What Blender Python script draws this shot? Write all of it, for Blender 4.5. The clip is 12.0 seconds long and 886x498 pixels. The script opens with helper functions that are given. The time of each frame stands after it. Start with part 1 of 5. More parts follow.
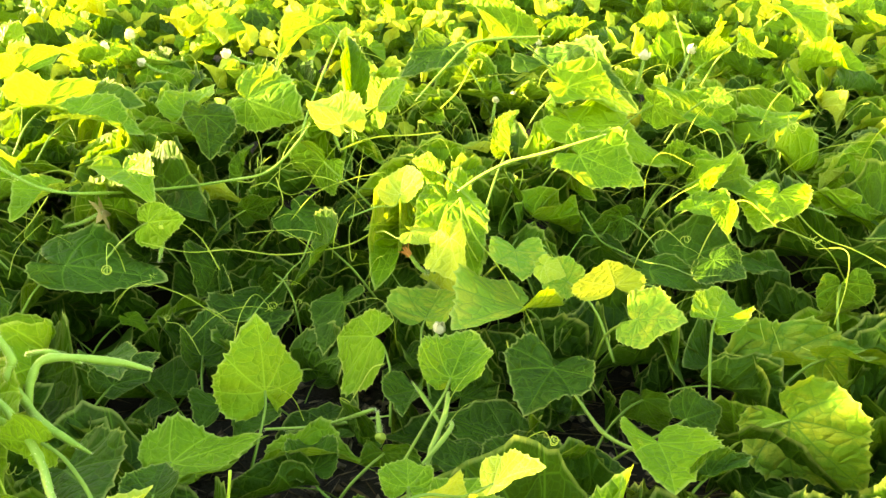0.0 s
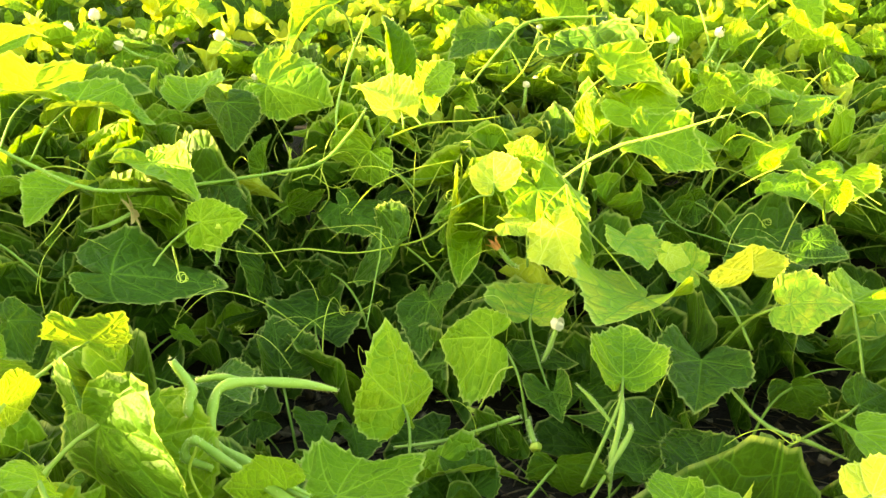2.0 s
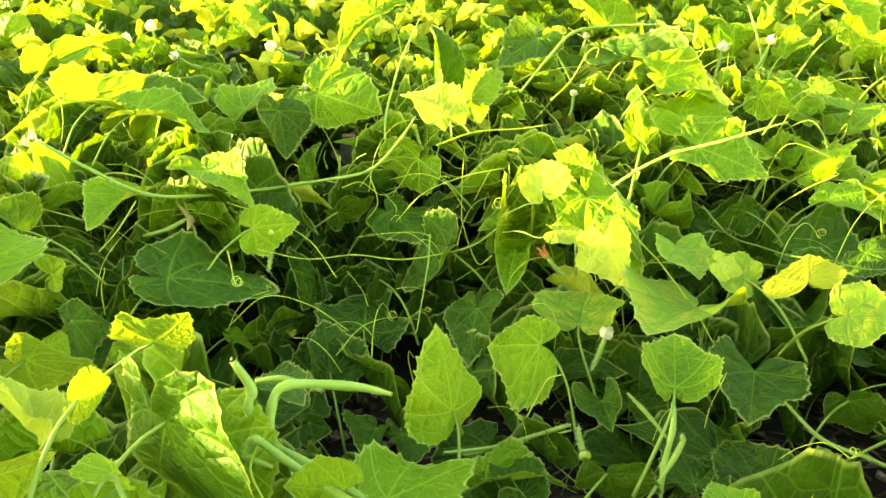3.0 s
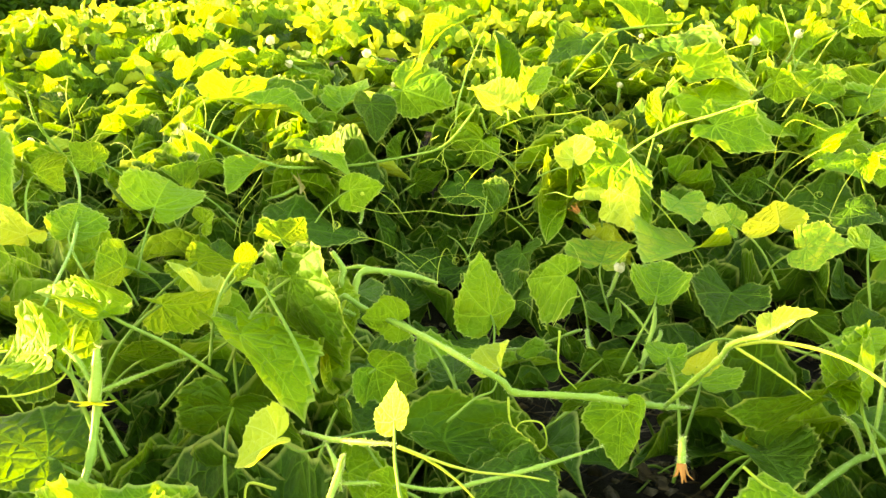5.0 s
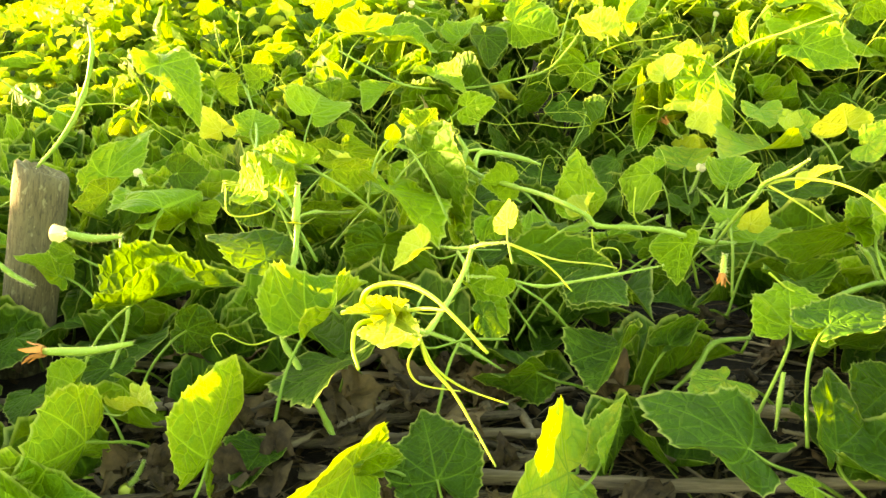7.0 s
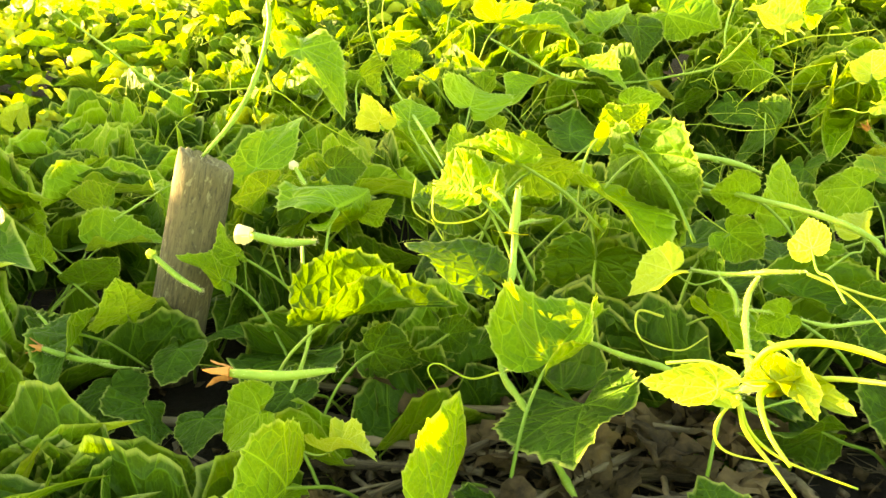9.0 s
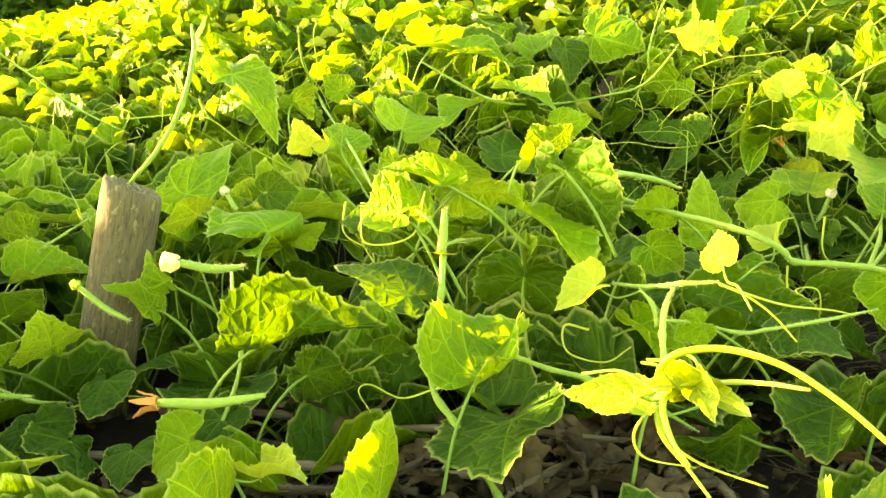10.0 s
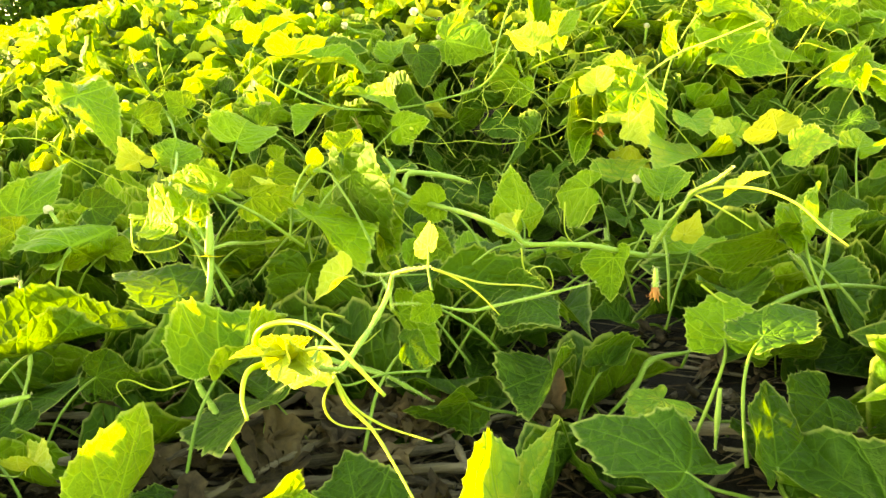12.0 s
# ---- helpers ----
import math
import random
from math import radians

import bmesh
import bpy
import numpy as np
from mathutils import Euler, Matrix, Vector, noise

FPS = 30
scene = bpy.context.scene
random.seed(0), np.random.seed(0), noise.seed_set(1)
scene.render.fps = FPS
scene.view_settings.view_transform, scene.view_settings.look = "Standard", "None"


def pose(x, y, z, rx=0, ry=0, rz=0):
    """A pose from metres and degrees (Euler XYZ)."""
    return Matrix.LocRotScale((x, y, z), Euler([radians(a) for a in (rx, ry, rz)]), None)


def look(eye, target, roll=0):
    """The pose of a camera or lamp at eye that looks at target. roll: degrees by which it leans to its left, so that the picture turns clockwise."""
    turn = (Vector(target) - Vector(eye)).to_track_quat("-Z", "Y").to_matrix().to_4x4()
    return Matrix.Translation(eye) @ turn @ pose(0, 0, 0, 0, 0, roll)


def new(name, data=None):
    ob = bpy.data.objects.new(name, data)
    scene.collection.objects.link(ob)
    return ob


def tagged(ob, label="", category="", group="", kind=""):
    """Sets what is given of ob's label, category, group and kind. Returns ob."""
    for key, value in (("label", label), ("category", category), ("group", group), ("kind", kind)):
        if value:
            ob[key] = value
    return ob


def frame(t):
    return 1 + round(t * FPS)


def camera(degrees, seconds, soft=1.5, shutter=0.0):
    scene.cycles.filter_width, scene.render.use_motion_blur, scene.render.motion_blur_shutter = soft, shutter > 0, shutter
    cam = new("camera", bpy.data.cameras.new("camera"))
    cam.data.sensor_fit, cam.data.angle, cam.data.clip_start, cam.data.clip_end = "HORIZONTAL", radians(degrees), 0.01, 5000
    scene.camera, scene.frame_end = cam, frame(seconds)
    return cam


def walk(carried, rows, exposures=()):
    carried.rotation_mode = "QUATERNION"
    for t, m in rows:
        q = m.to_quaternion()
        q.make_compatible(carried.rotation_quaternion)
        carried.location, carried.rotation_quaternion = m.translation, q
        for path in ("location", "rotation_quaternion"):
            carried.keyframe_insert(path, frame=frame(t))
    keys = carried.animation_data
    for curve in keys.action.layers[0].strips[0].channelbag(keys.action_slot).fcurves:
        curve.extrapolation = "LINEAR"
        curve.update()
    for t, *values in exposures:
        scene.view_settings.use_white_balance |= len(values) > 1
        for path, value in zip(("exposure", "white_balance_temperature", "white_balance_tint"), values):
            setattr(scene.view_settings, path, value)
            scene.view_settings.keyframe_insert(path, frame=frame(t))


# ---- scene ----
cam = camera(61.6, 12.0)
PATH = [
    (0, (0.040, 0.016, 0.489), (0.026, 1.940, -0.060), -1.3),
    (0.5, (-0.066, 0.057, 0.481), (0.067, 1.971, -0.080), -2.8),
    (1, (-0.120, 0.070, 0.478), (0.163, 1.955, -0.128), -1.7),
    (1.5, (-0.138, 0.073, 0.473), (0.186, 1.957, -0.113), -1.2),
    (2, (-0.146, 0.080, 0.476), (0.134, 1.977, -0.091), -0.9),
    (2.5, (-0.152, 0.084, 0.476), (0.080, 1.989, -0.088), -0.9),
    (2.7, (-0.153, 0.081, 0.478), (0.054, 1.994, -0.068), -1.2),
    (4.3, (-0.159, 0.002, 0.463), (-0.132, 1.926, -0.081), -0.5),
    (4.5, (-0.148, -0.034, 0.469), (-0.185, 1.881, -0.106), -1.8),
    (5, (-0.118, -0.119, 0.467), (-0.208, 1.812, -0.044), -3.0),
    (5.5, (-0.101, -0.209, 0.448), (-0.3, 1.698, -0.123), -3.9),
    (6, (-0.094, -0.254, 0.44), (-0.366, 1.644, -0.13), -5.2),
    (6.5, (-0.1, -0.276, 0.438), (-0.428, 1.599, -0.176), -4.6),
    (6.7, (-0.105, -0.285, 0.439), (-0.451, 1.592, -0.158), -4.6),
    (8.3, (-0.151, -0.263, 0.422), (-0.669, 1.561, -0.213), -2.4),
    (8.5, (-0.18, -0.25, 0.425), (-0.728, 1.573, -0.188), -2.6),
    (9, (-0.251, -0.222, 0.431), (-0.759, 1.617, -0.167), -3.2),
    (9.5, (-0.268, -0.218, 0.432), (-0.67, 1.665, -0.112), -3.7),
    (10, (-0.238, -0.226, 0.432), (-0.606, 1.661, -0.12), -3.6),
    (10.5, (-0.181, -0.24, 0.431), (-0.586, 1.632, -0.144), -2.6),
    (11, (-0.132, -0.247, 0.431), (-0.554, 1.62, -0.147), -5.0),
    (11.5, (-0.098, -0.253, 0.43), (-0.43, 1.632, -0.15), -6.2),
    (12, (-0.089, -0.255, 0.431), (-0.348, 1.648, -0.128), -6.2),
]
walk(cam, [(t, look(eye, target, roll)) for t, eye, target, roll in PATH], [(0, 3.86, 11000, 6), (2.5, 3.84, 11000, 6), (5, 3.82, 12400, 6), (6, 3.91, 13300, 6), (9, 3.95, 15500, 6), (12, 3.92, 14500, 6)])

# ---- light ----
SUN_EL = radians(8.0)
SUN_AZ = radians(-82.0)      # from +y (ahead), negative to the left
world = bpy.data.worlds.new("sky")
scene.world = world
world.use_nodes = True
wn = world.node_tree
sky = wn.nodes.new("ShaderNodeTexSky")
sky.sky_type, sky.sun_disc = "NISHITA", False
sky.sun_elevation, sky.sun_rotation = SUN_EL, SUN_AZ
wn.links.new(sky.outputs[0], wn.nodes["Background"].inputs[0])
wn.nodes["Background"].inputs[1].default_value = 0.146
sun = new("sun", bpy.data.lights.new("sun", "SUN"))
sun.data.energy, sun.data.angle, sun.data.color = 3.8, radians(0.6), (1.0, 0.84, 0.52)
to_sun = Vector((math.sin(SUN_AZ) * math.cos(SUN_EL), math.cos(SUN_AZ) * math.cos(SUN_EL), math.sin(SUN_EL)))
sun.matrix_basis = look(to_sun * 20, (0, 0, 0))


# ---- materials ----
def material(name):
    m = bpy.data.materials.new(name)
    m.use_nodes = True
    m.node_tree.nodes.clear()
    return m, m.node_tree.nodes, m.node_tree.links


def op(nodes, links, kind, *values):
    n = nodes.new("ShaderNodeMath")
    n.operation = kind
    for i, v in enumerate(values):
        if isinstance(v, (int, float)):
            n.inputs[i].default_value = v
        else:
            links.new(v, n.inputs[i])
    return n.outputs[0]


def blend(nodes, links, fac, a, b, how="MIX"):
    n = nodes.new("ShaderNodeMix")
    n.data_type, n.blend_type = "RGBA", how
    for i, v in ((0, fac), (6, a), (7, b)):
        if isinstance(v, (int, float)):
            n.inputs[i].default_value = v
        elif isinstance(v, tuple):
            n.inputs[i].default_value = (*v, 1)
        else:
            links.new(v, n.inputs[i])
    return n.outputs[2]


def ramp(nodes, links, value, lo, hi):
    n = nodes.new("ShaderNodeMapRange")
    n.inputs[1].default_value, n.inputs[2].default_value = lo, hi
    links.new(value, n.inputs[0])
    return n.outputs[0]


def noise_tex(nodes, links, vector, scale, detail=3.0, rough=0.55):
    n = nodes.new("ShaderNodeTexNoise")
    n.inputs["Scale"].default_value, n.inputs["Detail"].default_value, n.inputs["Roughness"].default_value = scale, detail, rough
    if vector:
        links.new(vector, n.inputs["Vector"])
    return n.outputs["Fac"]


def leaf_material(name, dark, light, vein, through_light, mottle=0.0, quilt=0.35, island=False):
    """A gourd leaf: palmate main veins, a net of fine veins, blotches, soft gloss and light passing through."""
    m, nodes, links = material(name)
    first = nodes.new("ShaderNodeUVMap")
    first.uv_map = "UVMap"
    uv = first.outputs[0]
    edge = nodes.new("ShaderNodeUVMap")
    edge.uv_map = "rim"
    exy = nodes.new("ShaderNodeSeparateXYZ")
    links.new(edge.outputs[0], exy.inputs[0])
    lit_margin = ramp(nodes, links, exy.outputs[0], 0.945, 0.980)
    xyz = nodes.new("ShaderNodeSeparateXYZ")
    links.new(uv, xyz.inputs[0])
    if island:
        rand = nodes.new("ShaderNodeNewGeometry").outputs["Random Per Island"]
    else:
        rand = nodes.new("ShaderNodeObjectInfo").outputs["Random"]
    ax = op(nodes, links, "ABSOLUTE", xyz.outputs[0])
    ang = op(nodes, links, "ARCTAN2", ax, xyz.outputs[1])
    rad = op(nodes, links, "SQRT", op(nodes, links, "ADD", op(nodes, links, "MULTIPLY", ax, ax), op(nodes, links, "MULTIPLY", xyz.outputs[1], xyz.outputs[1])))
    bent = op(nodes, links, "MULTIPLY", ang, op(nodes, links, "ADD", 1.0, op(nodes, links, "MULTIPLY", rad, 0.45)))
    off = op(nodes, links, "PINGPONG", bent, 0.42)
    dist = op(nodes, links, "MULTIPLY", rad, op(nodes, links, "SINE", off))
    width = op(nodes, links, "SUBTRACT", 0.0105, op(nodes, links, "MULTIPLY", rad, 0.007))
    main = ramp(nodes, links, op(nodes, links, "SUBTRACT", width, dist), -0.006, 0.003)
    branch = op(nodes, links, "PINGPONG", op(nodes, links, "SUBTRACT", xyz.outputs[1], op(nodes, links, "MULTIPLY", ax, 0.85)), 0.085)
    branch = op(nodes, links, "MULTIPLY", ramp(nodes, links, branch, 0.009, 0.002), ramp(nodes, links, bent, 0.80, 0.55))
    main = op(nodes, links, "MAXIMUM", op(nodes, links, "MULTIPLY", main, ramp(nodes, links, bent, 2.5, 1.8)), op(nodes, links, "MULTIPLY", branch, 0.6))
    shift = nodes.new("ShaderNodeCombineXYZ")
    links.new(op(nodes, links, "MULTIPLY", rand, 37.0), shift.inputs[2])
    add = nodes.new("ShaderNodeVectorMath")
    links.new(uv, add.inputs[0]), links.new(shift.outputs[0], add.inputs[1])
    moved = add.outputs[0]
    warp = nodes.new("ShaderNodeTexNoise")
    warp.inputs["Scale"].default_value = 3.0
    links.new(moved, warp.inputs["Vector"])
    mixv = nodes.new("ShaderNodeMix")
    mixv.data_type = "VECTOR"
    mixv.inputs[0].default_value = 0.14
    links.new(moved, mixv.inputs[4]), links.new(warp.outputs["Color"], mixv.inputs[5])
    net = []
    for scale in (7.0, 24.0):
        v = nodes.new("ShaderNodeTexVoronoi")
        v.feature = "DISTANCE_TO_EDGE"
        v.inputs["Scale"].default_value = scale
        links.new(mixv.outputs[1], v.inputs["Vector"])
        net.append(v.outputs["Distance"])
    coarse = ramp(nodes, links, net[0], 0.034, 0.008)
    fine = ramp(nodes, links, net[1], 0.12, 0.02)
    veins = op(nodes, links, "MAXIMUM", main, op(nodes, links, "MAXIMUM", op(nodes, links, "MULTIPLY", coarse, 0.75), op(nodes, links, "MULTIPLY", fine, 0.26)))
    patch = ramp(nodes, links, noise_tex(nodes, links, moved, 2.2, 4.0), 0.32, 0.70)
    tone = op(nodes, links, "ADD", op(nodes, links, "MULTIPLY", patch, 0.45), op(nodes, links, "MULTIPLY", rand, 0.55))
    colour = blend(nodes, links, tone, dark, light)
    speck = ramp(nodes, links, noise_tex(nodes, links, moved, 26.0, 3.0), 0.60, 0.72)
    colour = blend(nodes, links, op(nodes, links, "MULTIPLY", speck, 0.4), colour, tuple(0.55 * c for c in dark))
    if mottle:
        blotch = ramp(nodes, links, noise_tex(nodes, links, moved, 5.5, 5.0), 0.47, 0.60)
        colour = blend(nodes, links, op(nodes, links, "MULTIPLY", blotch, mottle), colour, (0.36, 0.42, 0.05))
    colour = blend(nodes, links, op(nodes, links, "MULTIPLY", veins, 0.8), colour, vein)
    # pale leaf edge, widened so that sunlit rims are painted in too
    colour = blend(nodes, links, op(nodes, links, "MULTIPLY", lit_margin, 0.5), colour, (0.46, 0.56, 0.15))
    bump = nodes.new("ShaderNodeBump")
    bump.inputs["Strength"].default_value, bump.inputs["Distance"].default_value = quilt * 1.05, 0.005
    puff = op(nodes, links, "MINIMUM", op(nodes, links, "MULTIPLY", net[0], 3.2), op(nodes, links, "MULTIPLY", dist, 9.0))
    puff = op(nodes, links, "SINE", op(nodes, links, "MULTIPLY", op(nodes, links, "MINIMUM", puff, 1.0), 1.5708))
    puff = op(nodes, links, "ADD", puff, op(nodes, links, "MULTIPLY", noise_tex(nodes, links, moved, 30.0, 3.0), 0.7))
    links.new(puff, bump.inputs["Height"])
    bs = nodes.new("ShaderNodeBsdfPrincipled")
    links.new(colour, bs.inputs["Base Color"])
    links.new(bump.outputs[0], bs.inputs["Normal"])
    links.new(op(nodes, links, "ADD", 0.42, op(nodes, links, "MULTIPLY", patch, 0.2)), bs.inputs["Roughness"])
    bs.inputs["Specular IOR Level"].default_value = 0.13
    tl = nodes.new("ShaderNodeBsdfTranslucent")
    glow = blend(nodes, links, op(nodes, links, "MULTIPLY", veins, 0.35), blend(nodes, links, tone, tuple(0.7 * c for c in through_light), through_light), tuple(0.8 * c for c in vein))
    links.new(glow, tl.inputs["Color"])
    links.new(bump.outputs[0], tl.inputs["Normal"])
    mix = nodes.new("ShaderNodeMixShader")
    mix.inputs[0].default_value = 0.37
    links.new(bs.outputs[0], mix.inputs[1]), links.new(tl.outputs[0], mix.inputs[2])
    out = nodes.new("ShaderNodeOutputMaterial")
    links.new(mix.outputs[0], out.inputs[0])
    return m


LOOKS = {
    # dark kind: mature leaves, with deep shade put into the colour
    "d": ("mature_shaded_leaf", (0.009, 0.041, 0.005), (0.036, 0.122, 0.010), (0.10, 0.235, 0.022), (0.11, 0.21, 0.012), 0.0, 0.52),
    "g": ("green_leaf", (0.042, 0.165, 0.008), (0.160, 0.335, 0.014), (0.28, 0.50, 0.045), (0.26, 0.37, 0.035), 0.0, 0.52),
    # young leaves; the yellow also stands in for sunlight on other leaves
    "y": ("young_sunlit_leaf", (0.230, 0.370, 0.030), (0.340, 0.450, 0.045), (0.44, 0.54, 0.14), (0.58, 0.59, 0.06), 0.0, 0.3),
    # blotched leaves, base brightened to carry the dappled light on them
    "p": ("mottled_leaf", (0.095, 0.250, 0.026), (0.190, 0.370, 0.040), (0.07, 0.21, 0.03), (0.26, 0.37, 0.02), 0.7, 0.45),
}
LEAF = {k: leaf_material(*v) for k, v in LOOKS.items()}
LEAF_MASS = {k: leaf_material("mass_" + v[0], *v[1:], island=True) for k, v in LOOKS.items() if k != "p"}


def plain_material(name, a, b, scale=40.0, rough=0.6, bump=0.3, thin=0.0, stretch=(1, 1, 1), depth=0.002):
    """A surface with coarse and fine variation between two colours."""
    m, nodes, links = material(name)
    tc = nodes.new("ShaderNodeTexCoord")
    mp = nodes.new("ShaderNodeMapping")
    mp.inputs["Scale"].default_value = stretch
    links.new(tc.outputs["Object"], mp.inputs[0])
    coarse = noise_tex(nodes, links, mp.outputs[0], scale * 0.25, 4.0)
    fine = noise_tex(nodes, links, mp.outputs[0], scale * 2.0, 5.0, 0.7)
    rand = nodes.new("ShaderNodeObjectInfo").outputs["Random"]
    f = op(nodes, links, "ADD", op(nodes, links, "MULTIPLY", coarse, 0.75), op(nodes, links, "MULTIPLY", fine, 0.45))
    f = op(nodes, links, "ADD", f, op(nodes, links, "MULTIPLY", op(nodes, links, "SUBTRACT", rand, 0.5), 0.35))
    colour = blend(nodes, links, ramp(nodes, links, f, 0.35, 0.85), a, b)
    bs = nodes.new("ShaderNodeBsdfPrincipled")
    links.new(colour, bs.inputs["Base Color"])
    bs.inputs["Roughness"].default_value = rough
    bs.inputs["Specular IOR Level"].default_value = 0.3
    bp = nodes.new("ShaderNodeBump")
    bp.inputs["Strength"].default_value, bp.inputs["Distance"].default_value = bump, depth
    links.new(f, bp.inputs["Height"]), links.new(bp.outputs[0], bs.inputs["Normal"])
    out = nodes.new("ShaderNodeOutputMaterial")
    if thin:
        tl = nodes.new("ShaderNodeBsdfTranslucent")
        links.new(colour, tl.inputs[0])
        mix = nodes.new("ShaderNodeMixShader")
        mix.inputs[0].default_value = thin
        links.new(bs.outputs[0], mix.inputs[1]), links.new(tl.outputs[0], mix.inputs[2])
        links.new(mix.outputs[0], out.inputs[0])
    else:
        links.new(bs.outputs[0], out.inputs[0])
    return m


STEM = plain_material("stem_green", (0.09, 0.20, 0.025), (0.19, 0.32, 0.05), 60, 0.5, 0.25, 0.15)
RUNNER = plain_material("runner_green", (0.15, 0.30, 0.04), (0.27, 0.43, 0.08), 60, 0.5, 0.25, 0.15)
TENDRIL = plain_material("tendril_green", (0.34, 0.48, 0.05), (0.46, 0.56, 0.10), 60, 0.45, 0.1, 0.3)
HAIR = plain_material("pale_hair", (0.50, 0.58, 0.30), (0.62, 0.66, 0.42), 60, 0.5, 0.0, 0.4)
PETAL = plain_material("cream_petal", (0.52, 0.52, 0.33), (0.70, 0.68, 0.50), 90, 0.6, 0.3, 0.35)
YELLOW_PETAL = plain_material("yellow_petal", (0.62, 0.55, 0.02), (0.80, 0.72, 0.05), 90, 0.6, 0.3, 0.35)
WITHERED = plain_material("withered_petal", (0.30, 0.12, 0.04), (0.55, 0.26, 0.08), 120, 0.8, 0.5, 0.2)
STAR = plain_material("dry_calyx", (0.36, 0.28, 0.12), (0.52, 0.42, 0.20), 120, 0.8, 0.4, 0.2)
DRY = plain_material("dry_leaf", (0.018, 0.012, 0.006), (0.12, 0.085, 0.040), 110, 0.85, 0.8, 0.15)
STICK = plain_material("dry_stick", (0.030, 0.024, 0.015), (0.25, 0.21, 0.14), 260, 0.9, 1.0, 0.0, (1, 1, 0.05))
# soil near black: the deep shade between leaves is put into its colour
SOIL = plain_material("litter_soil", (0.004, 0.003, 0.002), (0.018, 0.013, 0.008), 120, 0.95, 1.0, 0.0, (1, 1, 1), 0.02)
BARK = plain_material("tree_bark", (0.06, 0.045, 0.03), (0.14, 0.11, 0.08), 12, 0.9, 0.8)


def post_material():
    """Weathered bamboo: grey-brown with fine upright fibres, dark flecks and lichen-pale streaks."""
    m, nodes, links = material("weathered_wood")
    tc = nodes.new("ShaderNodeTexCoord")
    mp = nodes.new("ShaderNodeMapping")
    mp.inputs["Scale"].default_value = (1, 1, 0.10)
    links.new(tc.outputs["Object"], mp.inputs[0])
    fibre = noise_tex(nodes, links, mp.outputs[0], 420, 5.0, 0.7)
    mp2 = nodes.new("ShaderNodeMapping")
    mp2.inputs["Scale"].default_value = (1, 1, 0.45)
    links.new(tc.outputs["Object"], mp2.inputs[0])
    blot = noise_tex(nodes, links, mp2.outputs[0], 55, 4.0)
    fleck = ramp(nodes, links, noise_tex(nodes, links, mp2.outputs[0], 330, 3.0, 0.6), 0.56, 0.66)
    colour = blend(nodes, links, ramp(nodes, links, fibre, 0.35, 0.68), (0.040, 0.034, 0.017), (0.150, 0.132, 0.068))
    colour = blend(nodes, links, op(nodes, links, "MULTIPLY", ramp(nodes, links, blot, 0.42, 0.62), 0.55), colour, (0.105, 0.100, 0.050))
    colour = blend(nodes, links, op(nodes, links, "MULTIPLY", fleck, 0.65), colour, (0.045, 0.036, 0.024))
    lichen = ramp(nodes, links, noise_tex(nodes, links, mp2.outputs[0], 190, 4.0, 0.65), 0.58, 0.66)
    colour = blend(nodes, links, op(nodes, links, "MULTIPLY", lichen, 0.6), colour, (0.24, 0.235, 0.135))
    bs = nodes.new("ShaderNodeBsdfPrincipled")
    links.new(colour, bs.inputs["Base Color"])
    bs.inputs["Roughness"].default_value = 0.85
    bp = nodes.new("ShaderNodeBump")
    bp.inputs["Strength"].default_value, bp.inputs["Distance"].default_value = 0.8, 0.0012
    links.new(op(nodes, links, "SUBTRACT", fibre, op(nodes, links, "MULTIPLY", fleck, 0.5)), bp.inputs["Height"])
    links.new(bp.outputs[0], bs.inputs["Normal"])
    out = nodes.new("ShaderNodeOutputMaterial")
    links.new(bs.outputs[0], out.inputs[0])
    return m


POST = post_material()


# ---- building helpers ----
def mesh_from(name, verts, faces, mats, uvs=None, slots=None, rim=None):
    """A smooth mesh from arrays; uvs are per vertex."""
    me = bpy.data.meshes.new(name)
    me.from_pydata(np.asarray(verts, float).tolist(), [], [tuple(int(i) for i in f) for f in faces])
    for m in mats:
        me.materials.append(m)
    me.polygons.foreach_set("use_smooth", [True] * len(me.polygons))
    if slots is not None:
        me.polygons.foreach_set("material_index", [int(s) for s in slots])
    if uvs is not None:
        layer = me.uv_layers.new(name="UVMap")
        loops = np.empty(len(me.loops), np.int32)
        me.loops.foreach_get("vertex_index", loops)
        layer.data.foreach_set("uv", np.asarray(uvs, np.float32)[loops].ravel())
        if rim is not None:
            second = me.uv_layers.new(name="rim")
            second.data.foreach_set("uv", np.stack([rim, rim], 1).astype(np.float32)[loops].ravel())
    me.update()
    return me


def hang(ob, parent, m):
    """Puts ob at the world pose m as a child of parent."""
    ob.parent = parent
    base = parent.matrix_basis
    if parent.parent:
        base = parent.parent.matrix_basis @ base
    ob.matrix_basis = base.inverted() @ m
    return ob


